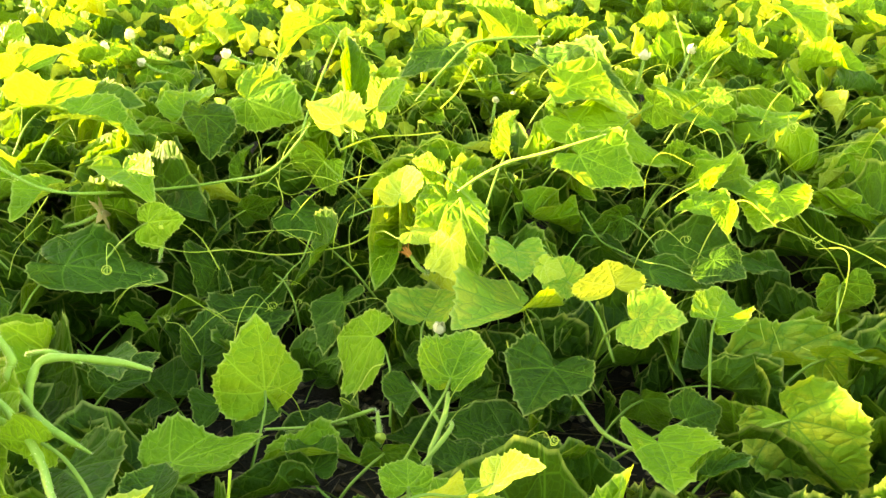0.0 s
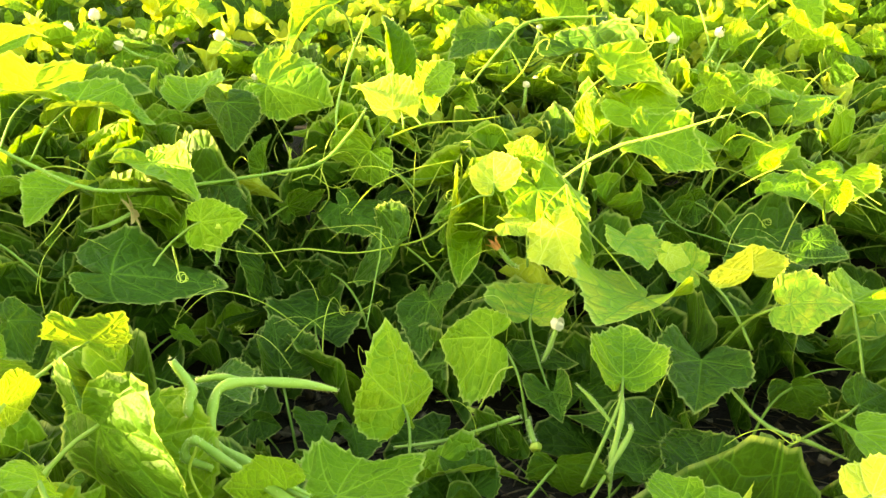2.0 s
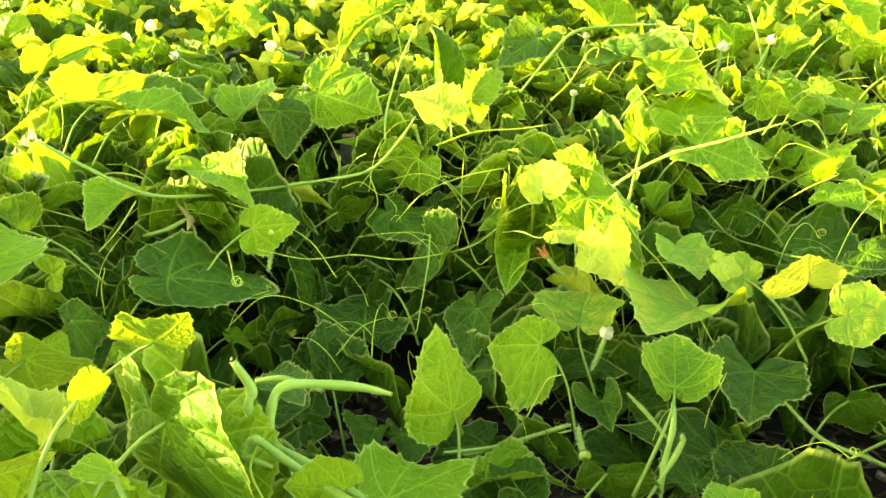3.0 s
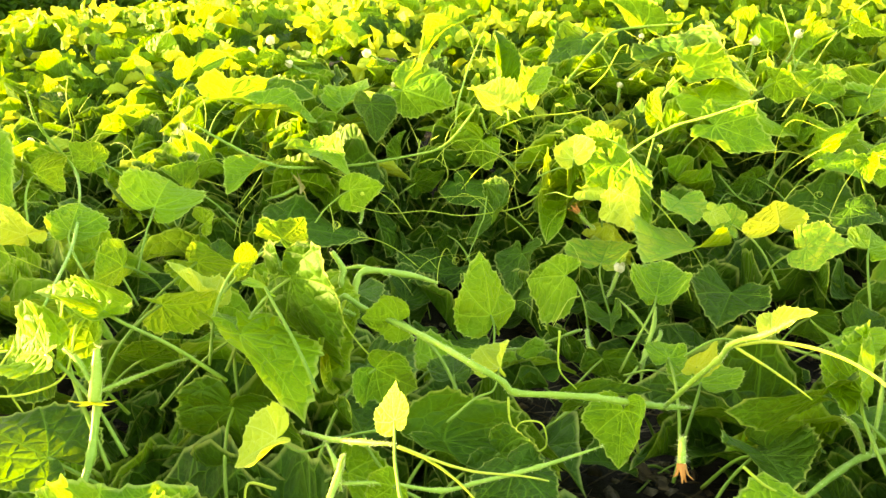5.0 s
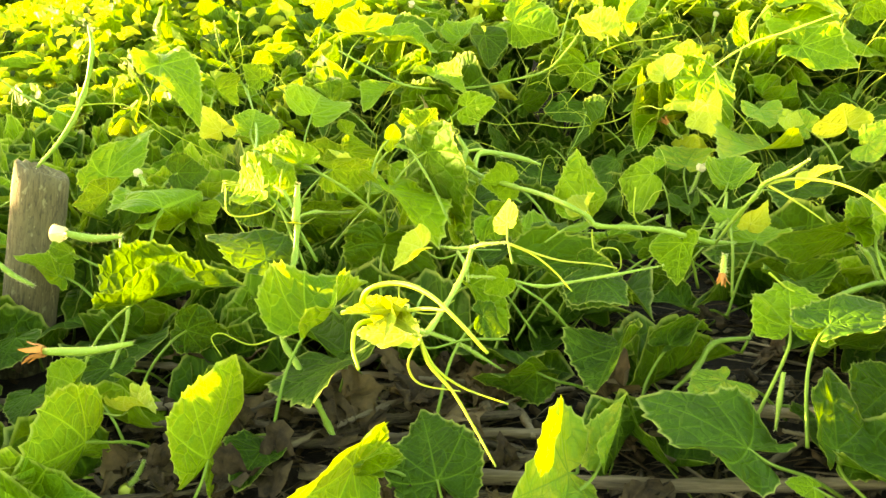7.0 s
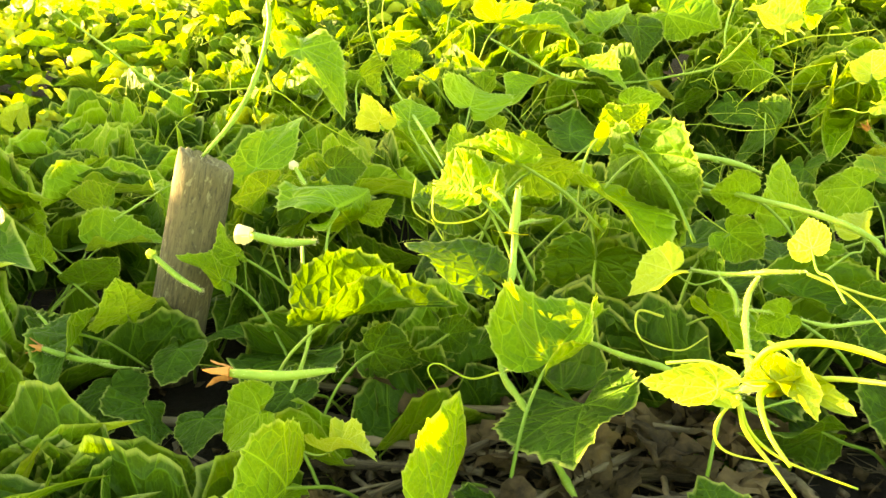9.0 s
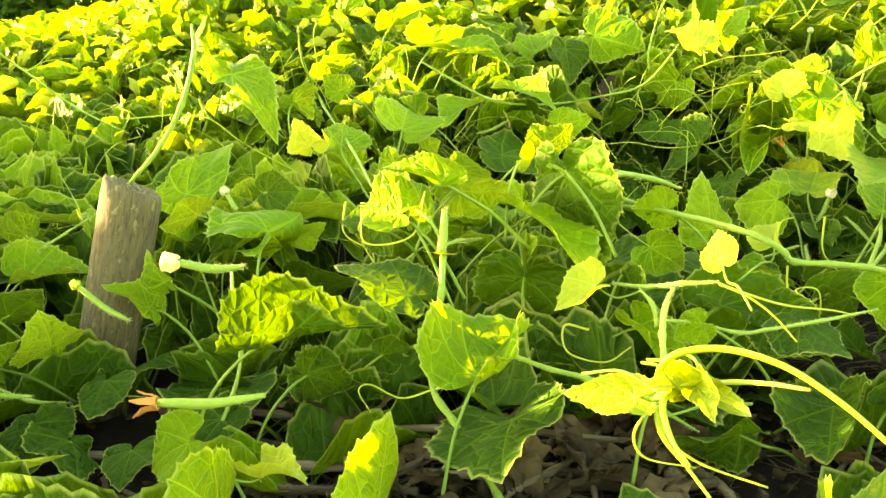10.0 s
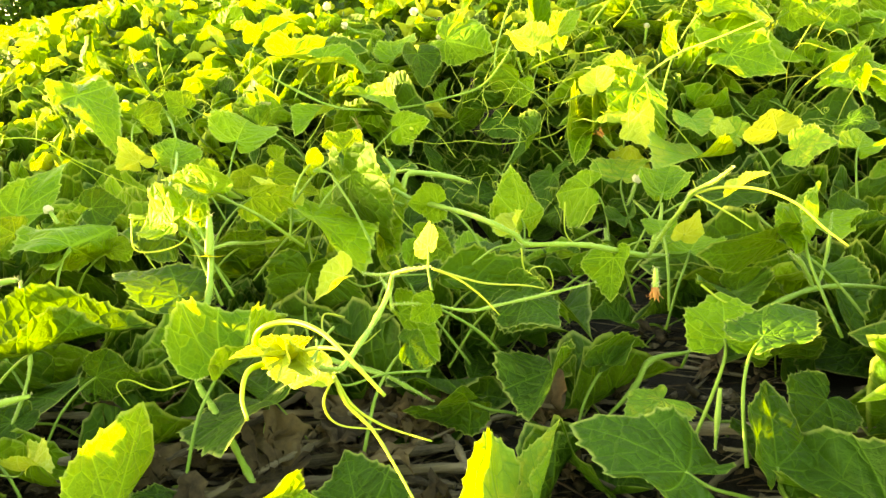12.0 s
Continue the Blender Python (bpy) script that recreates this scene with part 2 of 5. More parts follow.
def tube(points, radii, sides=7, closed=True):
    """Vertices and faces of a round tube along points."""
    pts = np.asarray(points, float)
    n = len(pts)
    radii = np.broadcast_to(np.asarray(radii, float), (n,))
    tang = np.gradient(pts, axis=0)
    tang /= np.linalg.norm(tang, axis=1)[:, None] + 1e-9
    ref = np.array([0.0, 0.0, 1.0]) if abs(tang[0][2]) < 0.9 else np.array([1.0, 0.0, 0.0])
    verts, faces = [], []
    for i in range(n):
        a = np.cross(tang[i], ref)
        a /= np.linalg.norm(a) + 1e-9
        b = np.cross(a, tang[i])
        ref = b
        for k in range(sides):
            th = 2 * math.pi * k / sides
            verts.append(pts[i] + radii[i] * (math.cos(th) * a + math.sin(th) * b))
    for i in range(n - 1):
        for k in range(sides):
            j = (k + 1) % sides
            faces.append((i * sides + k, i * sides + j, (i + 1) * sides + j, (i + 1) * sides + k))
    if closed:
        faces.append(tuple(range(sides - 1, -1, -1)))
        faces.append(tuple(range((n - 1) * sides, n * sides)))
    return np.array(verts), faces


def spline(points, per=6):
    """A smooth line through points (Catmull-Rom)."""
    p = np.asarray(points, float)
    p = np.vstack([2 * p[0] - p[1], p, 2 * p[-1] - p[-2]])
    out = []
    for i in range(1, len(p) - 2):
        for s in np.arange(per) / per:
            out.append(0.5 * (2 * p[i] + (p[i + 1] - p[i - 1]) * s + (2 * p[i - 1] - 5 * p[i] + 4 * p[i + 1] - p[i + 2]) * s * s + (3 * p[i] - p[i - 1] - 3 * p[i + 1] + p[i + 2]) * s ** 3))
    out.append(p[-2])
    return np.array(out)


def joined(pieces):
    """One set of vertices and faces out of several."""
    vs, fs, n = [], [], 0
    for v, f in pieces:
        vs.append(v)
        fs += [tuple(i + n for i in q) for q in f]
        n += len(v)
    return np.vstack(vs), fs


# ---- the lie of the land ----
GROUND = 0.135


def ground_height(x, y):
    far = max(0.0, math.hypot(x, y) - 1.2)
    return GROUND + 0.040 * min(far, 30.0) + 0.006 * noise.noise((x * 5, y * 5, 0))


def canopy_height(x, y):
    """Height of the upper leaves; the field falls off towards the far left."""
    near = float(np.interp(y, [-1.0, 0.0, 0.2, 0.35, 0.55, 0.75, 0.9, 1.1, 1.3], [0.20, 0.20, 0.25, 0.285, 0.25, 0.28, 0.33, 0.39, 0.435]))
    beyond = float(np.interp(y, [1.3, 1.6, 2.0], [0.0, 0.075, 0.125])) + 0.055 * max(0.0, min(y, 30.0) - 2.0)
    side = float(np.interp(math.degrees(math.atan2(x, y + 0.2)), [-41.0, -30.0], [0.72, 1.0]))
    near -= 0.06 * (1.0 - side) / 0.28 * min(1.0, max(0.0, y - 0.5) * 2.0)
    return near + beyond * side + 0.035 * noise.noise((x * 2.3, y * 2.3, 5.0)) * min(1.0, max(0.0, y - 0.8))


# ---- leaves ----
ANGLES = 113
RINGS = (0.0, 0.14, 0.30, 0.47, 0.64, 0.80, 0.93, 1.0)


def leaf_shape(rng, length, half, fold=10.0, roll=0.0, curl=0.0, droop=0.1, wave=0.05, angles=ANGLES, rings=RINGS, lobes=1.0):
    """A heart-shaped toothed leaf: x across, y along the midrib, z up. Returns vertices, faces, uvs."""
    th = np.linspace(-radians(170), radians(170), angles)
    deg = np.degrees(np.abs(th))
    keys = [0, 7, 18, 32, 48, 62, 80, 100, 122, 145, 160, 170]
    rad = np.interp(deg, keys, [1.0, 0.885, 0.745, 0.655, 0.600, 0.560, 0.520, 0.480, 0.450, 0.400, 0.29, 0.12])
    rad *= 1 + 0.028 * lobes * np.cos(np.radians(deg) * 6.0) * (deg > 15)
    step = 4 if angles > 80 else (4 if angles > 40 else 3)
    tooth = ((np.arange(angles) - angles // 2) % step == 0) & (deg < 160)
    rad = rad * (1 + 0.055 * tooth * rng.uniform(0.5, 1.3, angles) * (deg > 5) + 0.008 * rng.normal(size=angles))
    ring = np.array(rings)
    x = np.outer(ring, rad * np.sin(th)).ravel()
    y = np.outer(ring, rad * np.cos(th)).ravel()
    uv = np.stack([x, y], 1)
    widest = 0.51
    side = np.abs(x) / widest
    ph = rng.uniform(0, 6.28, 3)
    ang = np.tile(th, len(ring))
    rr = np.repeat(ring, angles)
    z = 0.010 * rr * np.array([noise.noise((float(p) * 5.5, float(q) * 5.5, float(ph[0]) * 9)) for p, q in uv])
    z += wave * rr ** 2 * (np.sin(ang * 3 + ph[0]) + 0.65 * np.sin(ang * 5 + ph[1]) + 0.22 * np.sin(ang * 9 + ph[2]))
    z += 0.005 * np.abs(np.sin(ang / 0.74 * math.pi)) * rr * (1 - rr) * 4
    z += curl * side ** 2 * widest
    z -= droop * (np.maximum(y, 0) ** 2 - np.maximum(y, 0)) * 1.5
    z -= 0.10 * np.maximum(-y, 0) ** 1.5
    left, right = half if isinstance(half, tuple) else (half, half)
    xs = np.abs(x) * np.where(x >= 0, right, left) / widest
    zs = z * length
    onward = x >= 0
    lean = np.where(onward, radians(fold + roll), radians(fold - roll))
    soft = lean * (0.25 + 0.95 * np.clip(side * 1.25, 0, 1) ** 0.8)
    px = (xs * np.cos(soft) - zs * np.sin(soft)) * np.where(onward, 1, -1)
    pz = xs * np.sin(soft) + zs * np.cos(soft)
    verts = np.stack([px, y * length, pz], 1)
    faces = []
    for i in range(1, len(ring)):
        a, b = (i - 1) * angles, i * angles
        for k in range(angles - 1):
            if i == 1:
                faces.append((0, b + k + 1, b + k))
            else:
                faces.append((a + k, a + k + 1, b + k + 1, b + k))
    return verts, faces, uv


def leaf_pose(x, y, z, heading, pitch):
    h, p = radians(heading), radians(pitch)
    ahead = Vector((math.cos(h) * math.cos(p), math.sin(h) * math.cos(p), math.sin(p)))
    side = Vector((math.sin(h), -math.cos(h), 0))
    up = side.cross(ahead)
    m = Matrix((side, ahead, up)).transposed().to_4x4()
    m.translation = (x, y, z)
    return m


# ---- the vines: one root each, with stems, leaves, tendrils, buds ----
VINES = {}


def vine_at(x, y):
    """The vine that a shoot at (x, y) belongs to."""
    i, j = int(math.floor((x + 2.25) / 0.5)), int(math.floor((y + 1.15) / 0.45))
    i, j = max(0, min(9, i)), max(0, min(7, j))
    if (i, j) not in VINES:
        v = new("gourd_vine")
        vx, vy = -2.0 + 0.5 * i, 0.45 * (j - 2)
        v.matrix_basis = pose(vx, vy, ground_height(vx, vy))
        words = ("creeping gourd vine with dark leaves over dry litter", "gourd vine with green toothed leaves and thin tendrils", "gourd vine with sunlit yellow-green leaves and white buds")[max(0, min(2, j - 2))]
        VINES[(i, j)] = tagged(v, words, "vine", "gourd vines of the bed")
    return VINES[(i, j)]


HERO = []
rng = np.random.default_rng(7)


def petiole(parent, start, drop, heading, r=0.0013):
    """The stalk of a leaf, from its blade down into the vine."""
    h = radians(heading)
    s = np.array(start)
    back = np.array([-math.cos(h), -math.sin(h), 0])
    side = np.array([-back[1], back[0], 0]) * rng.uniform(-0.5, 0.5)
    pts = spline([s, s + (back + side * 0.3) * 0.014 + [0, 0, -0.008], s + (back + side) * 0.032 + [0, 0, -0.45 * drop], s + (back + side * 1.6) * 0.050 + [0, 0, -drop]], 5)
    v, f = tube(pts - s, np.linspace(r * 0.75, r, len(pts)), 6)
    return hang(new("petiole", mesh_from("petiole", v, f, [STEM])), parent, Matrix.Translation(s))


def leaf(kind, x, y, z, heading, pitch, roll, length, half, fold, curl=None):
    """One leaf of a vine, its stalk meeting the blade at (x, y, z)."""
    curl = float(rng.uniform(0.1, 0.5)) if curl is None else curl
    v, f, uv = leaf_shape(rng, length, half, fold, roll, curl, float(rng.uniform(0.06, 0.34)), float(rng.uniform(0.04, 0.085)))
    ob = new("leaf", mesh_from("leaf", v, f, [LEAF[kind]], uv, None, np.repeat(np.array(RINGS), ANGLES)))
    vine = vine_at(x, y)
    hang(ob, vine, leaf_pose(x, y, z, heading, pitch))
    petiole(ob, (x, y, z), 0.012 if kind == "y" else max(0.02, min(0.055, z - GROUND - 0.01)), heading, 0.0008 if kind == "y" else 0.0013)
    m = leaf_pose(x, y, z, heading, pitch) @ Vector((0, 0.45 * length, 0))
    HERO.append((m.x, m.y, m.z, length))
    return ob


PLACED = []


def placed_leaf(kind, x, y, z, heading, pitch, bank, length, left, right, fold):
    """One leaf of a vine with halves of their own width, banked about its midrib."""
    v, f, uv = leaf_shape(rng, length, (left, right), fold, 0.0, float(rng.uniform(0.10, 0.60)), float(rng.uniform(0.04, 0.22)), float(rng.uniform(0.045, 0.085)))
    ob = new("leaf", mesh_from("leaf", v, f, [LEAF[kind]], uv, None, np.repeat(np.array(RINGS), ANGLES)))
    m = leaf_pose(x, y, z, heading, pitch) @ pose(0, 0, 0, 0, bank, 0)
    hang(ob, vine_at(x, y), m)
    petiole(ob, (x, y, z), 0.012 if kind == "y" else max(0.02, min(0.055, z - GROUND - 0.01)), heading, 0.0008 if kind == "y" else 0.0013)
    c = m @ Vector((0, 0.35 * length, 0))
    HERO.append((c.x, c.y, c.z, length))
    PLACED.append((c.x, c.y, c.z, length))
    return ob


def hairs(points, radii, count, size):
    """Fine short hairs standing off a stem."""
    pts = np.asarray(points)
    vs, fs = [], []
    for _ in range(count):
        i = rng.integers(0, len(pts))
        d = rng.normal(size=3)
        d /= np.linalg.norm(d)
        b = pts[i] + d * radii[i] * 0.8
        e = b + d * size * rng.uniform(0.6, 1.2)
        s = np.cross(d, rng.normal(size=3))
        s *= 0.00012 / (np.linalg.norm(s) + 1e-9)
        n = len(vs)
        vs += [b - s, b + s, e]
        fs.append((n, n + 1, n + 2))
    return np.array(vs), fs


def stem(mm, *points):
    """A runner through points, mm its thickness, with swollen nodes and fine hairs."""
    mm *= 0.46
    pts = spline(points, 8)
    n = len(pts)
    r = np.full(n, mm * 0.001) * (1 + 0.10 * np.sin(np.arange(n) * 0.9)) + 0.0005 * (np.arange(n) % 16 == 0)
    r *= np.interp(np.arange(n), [0, 5, n - 7, n - 1], [0.55, 1.0, 1.0, 0.35])
    v, f = tube(pts - pts[0], r, 8)
    ob = new("stem", mesh_from("stem", v, f, [RUNNER]))
    vine = vine_at(*points[len(points) // 2][:2])
    PLACED.extend((*p, 0.0) for p in points)
    hang(ob, vine, Matrix.Translation(pts[0]))
    hv, hf = hairs(pts - pts[0], r, 22 * n, 0.0016)
    tagged(hang(new("hairs", mesh_from("hairs", hv, hf, [HAIR])), ob, Matrix.Translation(pts[0])), kind="stuff")
    return ob


def tendril(mm, *points, coil=True):
    """A thin tendril through points, often ending in a spring."""
    pts = spline(points, 8)
    d = pts[-1] - pts[-4]
    d /= np.linalg.norm(d) + 1e-9
    if coil and mm < 1.25 and rng.random() < 0.3:
        a = np.cross(d, [0.3, 0.2, 1.0])
        a /= np.linalg.norm(a)
        b = np.cross(a, d)
        turns, rad = rng.uniform(1.2, 2.4), rng.uniform(0.0035, 0.0065)
        s = np.linspace(0, 1, int(18 * turns))[1:]
        w = 2 * math.pi * turns * s
        rr = rad * (1 - 0.5 * s)
        pts = np.vstack([pts, pts[-1] + np.outer(s * rad * turns * 0.3, d) + np.outer(rr * np.sin(w), a) + np.outer(rad - rr * np.cos(w) - rad * 0.5 * s, b)])
    r = np.linspace(mm, mm * 0.45, len(pts)) * 0.00065
    v, f = tube(pts - pts[0], r, 6)
    ob = new("tendril", mesh_from("tendril", v, f, [TENDRIL]))
    PLACED.extend((*p, 0.0) for p in points)
    return hang(ob, vine_at(*points[0][:2]), Matrix.Translation(pts[0]))


def bud(look_name, tip, root, size=0.006, girth=1.0):
    """A flower bud at tip on a slender hairy ovary that grows from root."""
    tip, root = np.array(tip), np.array(root)
    line = spline([root, root + (tip - root) * 0.5 + [0, 0, -0.003], tip], 6)
    n = len(line)
    prof = np.interp(np.linspace(0, 1, n), [0, 0.25, 0.6, 0.9, 1.0], [0.0011, 0.0018, 0.0023, 0.0020, 0.0017]) * girth
    v, f = tube(line - root, prof, 8)
    ob = new("flower_bud", mesh_from("ovary", v, f, [RUNNER]))
    hang(ob, vine_at(*root[:2]), Matrix.Translation(root))
    hv, hf = hairs(line - root, prof, 260, 0.003)
    tagged(hang(new("hairs", mesh_from("hairs", hv, hf, [HAIR])), ob, Matrix.Translation(root)), kind="stuff")
    d = (tip - root) / (np.linalg.norm(tip - root) + 1e-9)
    a = np.cross(d, [0.2, 0.9, 0.4])
    a /= np.linalg.norm(a)
    b = np.cross(d, a)
    mat = {"white": PETAL, "withered": WITHERED, "star": STAR, "green": TENDRIL, "yellow": YELLOW_PETAL}[look_name]
    for k in range(5):
        th = k * 2 * math.pi / 5 + 0.3
        out = math.cos(th) * a + math.sin(th) * b
        side = np.cross(d, out)
        if look_name in ("star", "yellow"):
            rows = [(0, 0.0, 0.3), (0.5, 0.08, 0.42), (1.2, 0.1, 0.32), (1.9, 0.0, 0.06)]
            pts = [(out * p * size + d * h * size, side * w * size) for p, h, w in rows]
        else:
            if look_name == "withered":
                rows = [(0.30, 0.0, 0.32), (0.40, 0.45, 0.26), (0.55, 0.95, 0.20), (0.85, 1.45, 0.05)]
            else:
                rows = [(0.35, 0.0, 0.40), (0.62, 0.45, 0.50), (0.55, 0.95, 0.42), (0.15, 1.25, 0.14)]
            pts = [(out * p * size * rng.uniform(0.8, 1.25) + d * h * size * rng.uniform(0.8, 1.2), side * w * size) for p, h, w in rows]
        vs, fs = [], []
        for i, (c, w) in enumerate(pts):
            vs += [c - w, c + out * 0.12 * size, c + w]
            if i:
                j = 3 * i
                fs += [(j - 3, j - 2, j + 1, j), (j - 2, j - 1, j + 2, j + 1)]
        hang(new("petal", mesh_from("petal", np.array(vs), fs, [mat])), ob, Matrix.Translation(tip))
    return ob

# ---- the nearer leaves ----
# some kinds put a leaf's sun or shade into its colour
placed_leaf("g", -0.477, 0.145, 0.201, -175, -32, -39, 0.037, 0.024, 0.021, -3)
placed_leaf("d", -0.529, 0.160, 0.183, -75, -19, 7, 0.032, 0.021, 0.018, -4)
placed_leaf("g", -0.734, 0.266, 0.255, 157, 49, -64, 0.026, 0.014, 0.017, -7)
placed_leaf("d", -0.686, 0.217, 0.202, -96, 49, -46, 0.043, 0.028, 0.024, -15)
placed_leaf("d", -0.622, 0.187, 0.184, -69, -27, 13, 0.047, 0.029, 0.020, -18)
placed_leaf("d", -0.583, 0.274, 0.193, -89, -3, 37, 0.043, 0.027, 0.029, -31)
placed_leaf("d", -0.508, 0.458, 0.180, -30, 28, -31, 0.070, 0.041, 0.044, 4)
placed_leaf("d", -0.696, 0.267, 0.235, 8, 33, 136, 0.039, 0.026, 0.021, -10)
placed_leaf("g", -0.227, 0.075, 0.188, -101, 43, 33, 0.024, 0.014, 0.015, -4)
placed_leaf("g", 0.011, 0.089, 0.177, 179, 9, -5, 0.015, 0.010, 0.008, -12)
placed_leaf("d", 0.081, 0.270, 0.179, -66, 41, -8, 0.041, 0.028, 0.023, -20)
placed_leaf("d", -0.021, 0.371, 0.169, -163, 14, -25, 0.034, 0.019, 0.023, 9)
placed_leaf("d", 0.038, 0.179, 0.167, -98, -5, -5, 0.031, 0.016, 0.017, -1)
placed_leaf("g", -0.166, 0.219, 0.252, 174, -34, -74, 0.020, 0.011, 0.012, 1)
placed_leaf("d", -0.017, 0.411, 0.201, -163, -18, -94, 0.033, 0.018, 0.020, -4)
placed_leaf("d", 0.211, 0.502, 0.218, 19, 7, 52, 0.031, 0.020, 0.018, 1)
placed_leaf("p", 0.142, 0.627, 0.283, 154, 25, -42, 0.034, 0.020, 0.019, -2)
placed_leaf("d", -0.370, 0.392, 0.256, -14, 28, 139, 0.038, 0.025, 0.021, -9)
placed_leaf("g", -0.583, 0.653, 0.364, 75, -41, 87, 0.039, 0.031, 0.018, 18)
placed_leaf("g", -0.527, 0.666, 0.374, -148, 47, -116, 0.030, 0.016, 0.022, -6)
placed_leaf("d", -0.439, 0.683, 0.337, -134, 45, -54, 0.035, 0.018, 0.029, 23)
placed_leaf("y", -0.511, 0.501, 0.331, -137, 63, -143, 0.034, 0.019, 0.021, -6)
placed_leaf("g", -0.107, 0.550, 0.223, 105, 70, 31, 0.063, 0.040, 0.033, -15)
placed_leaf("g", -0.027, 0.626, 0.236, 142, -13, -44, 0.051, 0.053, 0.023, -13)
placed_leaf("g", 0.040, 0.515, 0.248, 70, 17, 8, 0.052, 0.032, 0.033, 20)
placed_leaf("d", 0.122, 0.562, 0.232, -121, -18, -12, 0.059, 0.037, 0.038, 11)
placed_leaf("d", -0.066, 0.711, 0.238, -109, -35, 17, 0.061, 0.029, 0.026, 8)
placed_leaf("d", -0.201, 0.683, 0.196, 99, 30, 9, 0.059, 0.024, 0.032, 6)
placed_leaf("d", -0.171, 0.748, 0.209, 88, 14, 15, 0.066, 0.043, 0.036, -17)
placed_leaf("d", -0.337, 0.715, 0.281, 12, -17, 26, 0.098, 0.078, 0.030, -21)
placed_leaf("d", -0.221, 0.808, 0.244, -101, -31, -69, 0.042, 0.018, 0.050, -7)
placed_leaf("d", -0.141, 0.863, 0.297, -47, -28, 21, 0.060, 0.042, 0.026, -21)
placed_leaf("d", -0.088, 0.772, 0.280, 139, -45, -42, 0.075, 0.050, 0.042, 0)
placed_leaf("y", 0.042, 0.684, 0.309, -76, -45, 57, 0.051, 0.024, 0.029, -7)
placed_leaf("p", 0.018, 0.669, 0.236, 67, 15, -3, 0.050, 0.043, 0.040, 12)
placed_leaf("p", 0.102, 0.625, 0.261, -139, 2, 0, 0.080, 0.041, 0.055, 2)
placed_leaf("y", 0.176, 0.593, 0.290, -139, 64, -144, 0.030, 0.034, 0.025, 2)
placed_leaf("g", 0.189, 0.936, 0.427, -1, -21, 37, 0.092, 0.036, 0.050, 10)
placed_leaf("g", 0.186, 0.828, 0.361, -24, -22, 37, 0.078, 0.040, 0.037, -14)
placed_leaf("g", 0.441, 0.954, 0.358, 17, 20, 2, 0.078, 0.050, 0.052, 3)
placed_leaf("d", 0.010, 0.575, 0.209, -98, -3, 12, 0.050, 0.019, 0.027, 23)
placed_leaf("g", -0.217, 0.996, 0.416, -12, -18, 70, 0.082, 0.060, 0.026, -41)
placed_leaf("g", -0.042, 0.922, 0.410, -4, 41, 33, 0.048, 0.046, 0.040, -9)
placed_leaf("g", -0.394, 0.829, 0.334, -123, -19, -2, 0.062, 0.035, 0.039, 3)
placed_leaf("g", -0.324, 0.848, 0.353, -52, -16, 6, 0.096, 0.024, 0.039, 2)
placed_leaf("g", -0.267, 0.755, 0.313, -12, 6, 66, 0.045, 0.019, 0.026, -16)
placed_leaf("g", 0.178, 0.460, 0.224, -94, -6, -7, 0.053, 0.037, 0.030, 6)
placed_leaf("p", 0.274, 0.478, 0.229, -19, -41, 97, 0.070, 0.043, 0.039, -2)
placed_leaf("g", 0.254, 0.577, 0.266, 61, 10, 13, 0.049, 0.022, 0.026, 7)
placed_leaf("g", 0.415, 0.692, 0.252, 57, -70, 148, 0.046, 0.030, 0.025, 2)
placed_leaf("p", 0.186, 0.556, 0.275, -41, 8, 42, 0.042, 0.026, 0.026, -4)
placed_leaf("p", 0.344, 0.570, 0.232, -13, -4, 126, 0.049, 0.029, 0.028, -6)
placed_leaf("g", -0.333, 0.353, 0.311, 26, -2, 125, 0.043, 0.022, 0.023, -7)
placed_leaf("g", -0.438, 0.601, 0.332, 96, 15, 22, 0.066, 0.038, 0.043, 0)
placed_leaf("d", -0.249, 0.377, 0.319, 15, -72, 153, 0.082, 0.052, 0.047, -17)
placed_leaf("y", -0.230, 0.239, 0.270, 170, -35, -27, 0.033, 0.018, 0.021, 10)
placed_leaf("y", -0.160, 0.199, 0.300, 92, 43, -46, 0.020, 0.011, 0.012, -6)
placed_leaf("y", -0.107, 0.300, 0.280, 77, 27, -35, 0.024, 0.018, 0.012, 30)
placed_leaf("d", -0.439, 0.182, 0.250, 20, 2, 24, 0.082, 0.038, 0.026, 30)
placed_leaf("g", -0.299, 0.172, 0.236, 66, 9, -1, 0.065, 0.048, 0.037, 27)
placed_leaf("d", -0.280, 0.173, 0.208, -88, -3, 23, 0.068, 0.038, 0.050, 4)
placed_leaf("g", -0.349, 0.094, 0.177, 94, 38, 85, 0.075, 0.040, 0.034, -16)
placed_leaf("g", -0.438, 0.098, 0.184, -110, 9, -101, 0.053, 0.024, 0.042, -16)
placed_leaf("g", -0.243, 0.070, 0.193, -122, 6, -99, 0.056, 0.030, 0.037, 7)
placed_leaf("d", -0.088, 0.216, 0.200, -109, -17, 20, 0.050, 0.029, 0.033, 15)
placed_leaf("p", -0.121, 0.098, 0.174, -119, 17, -59, 0.062, 0.025, 0.046, 14)
placed_leaf("d", -0.018, 0.115, 0.184, 155, 13, 4, 0.070, 0.042, 0.038, -8)
placed_leaf("g", 0.024, 0.200, 0.224, 80, 23, 8, 0.046, 0.026, 0.030, 2)
placed_leaf("d", 0.084, 0.192, 0.182, -139, -15, -33, 0.039, 0.023, 0.025, -0)
placed_leaf("p", -0.017, 0.193, 0.187, -142, -6, -4, 0.034, 0.025, 0.018, -18)
placed_leaf("d", -0.145, 0.198, 0.189, -179, -5, -123, 0.046, 0.026, 0.025, 11)
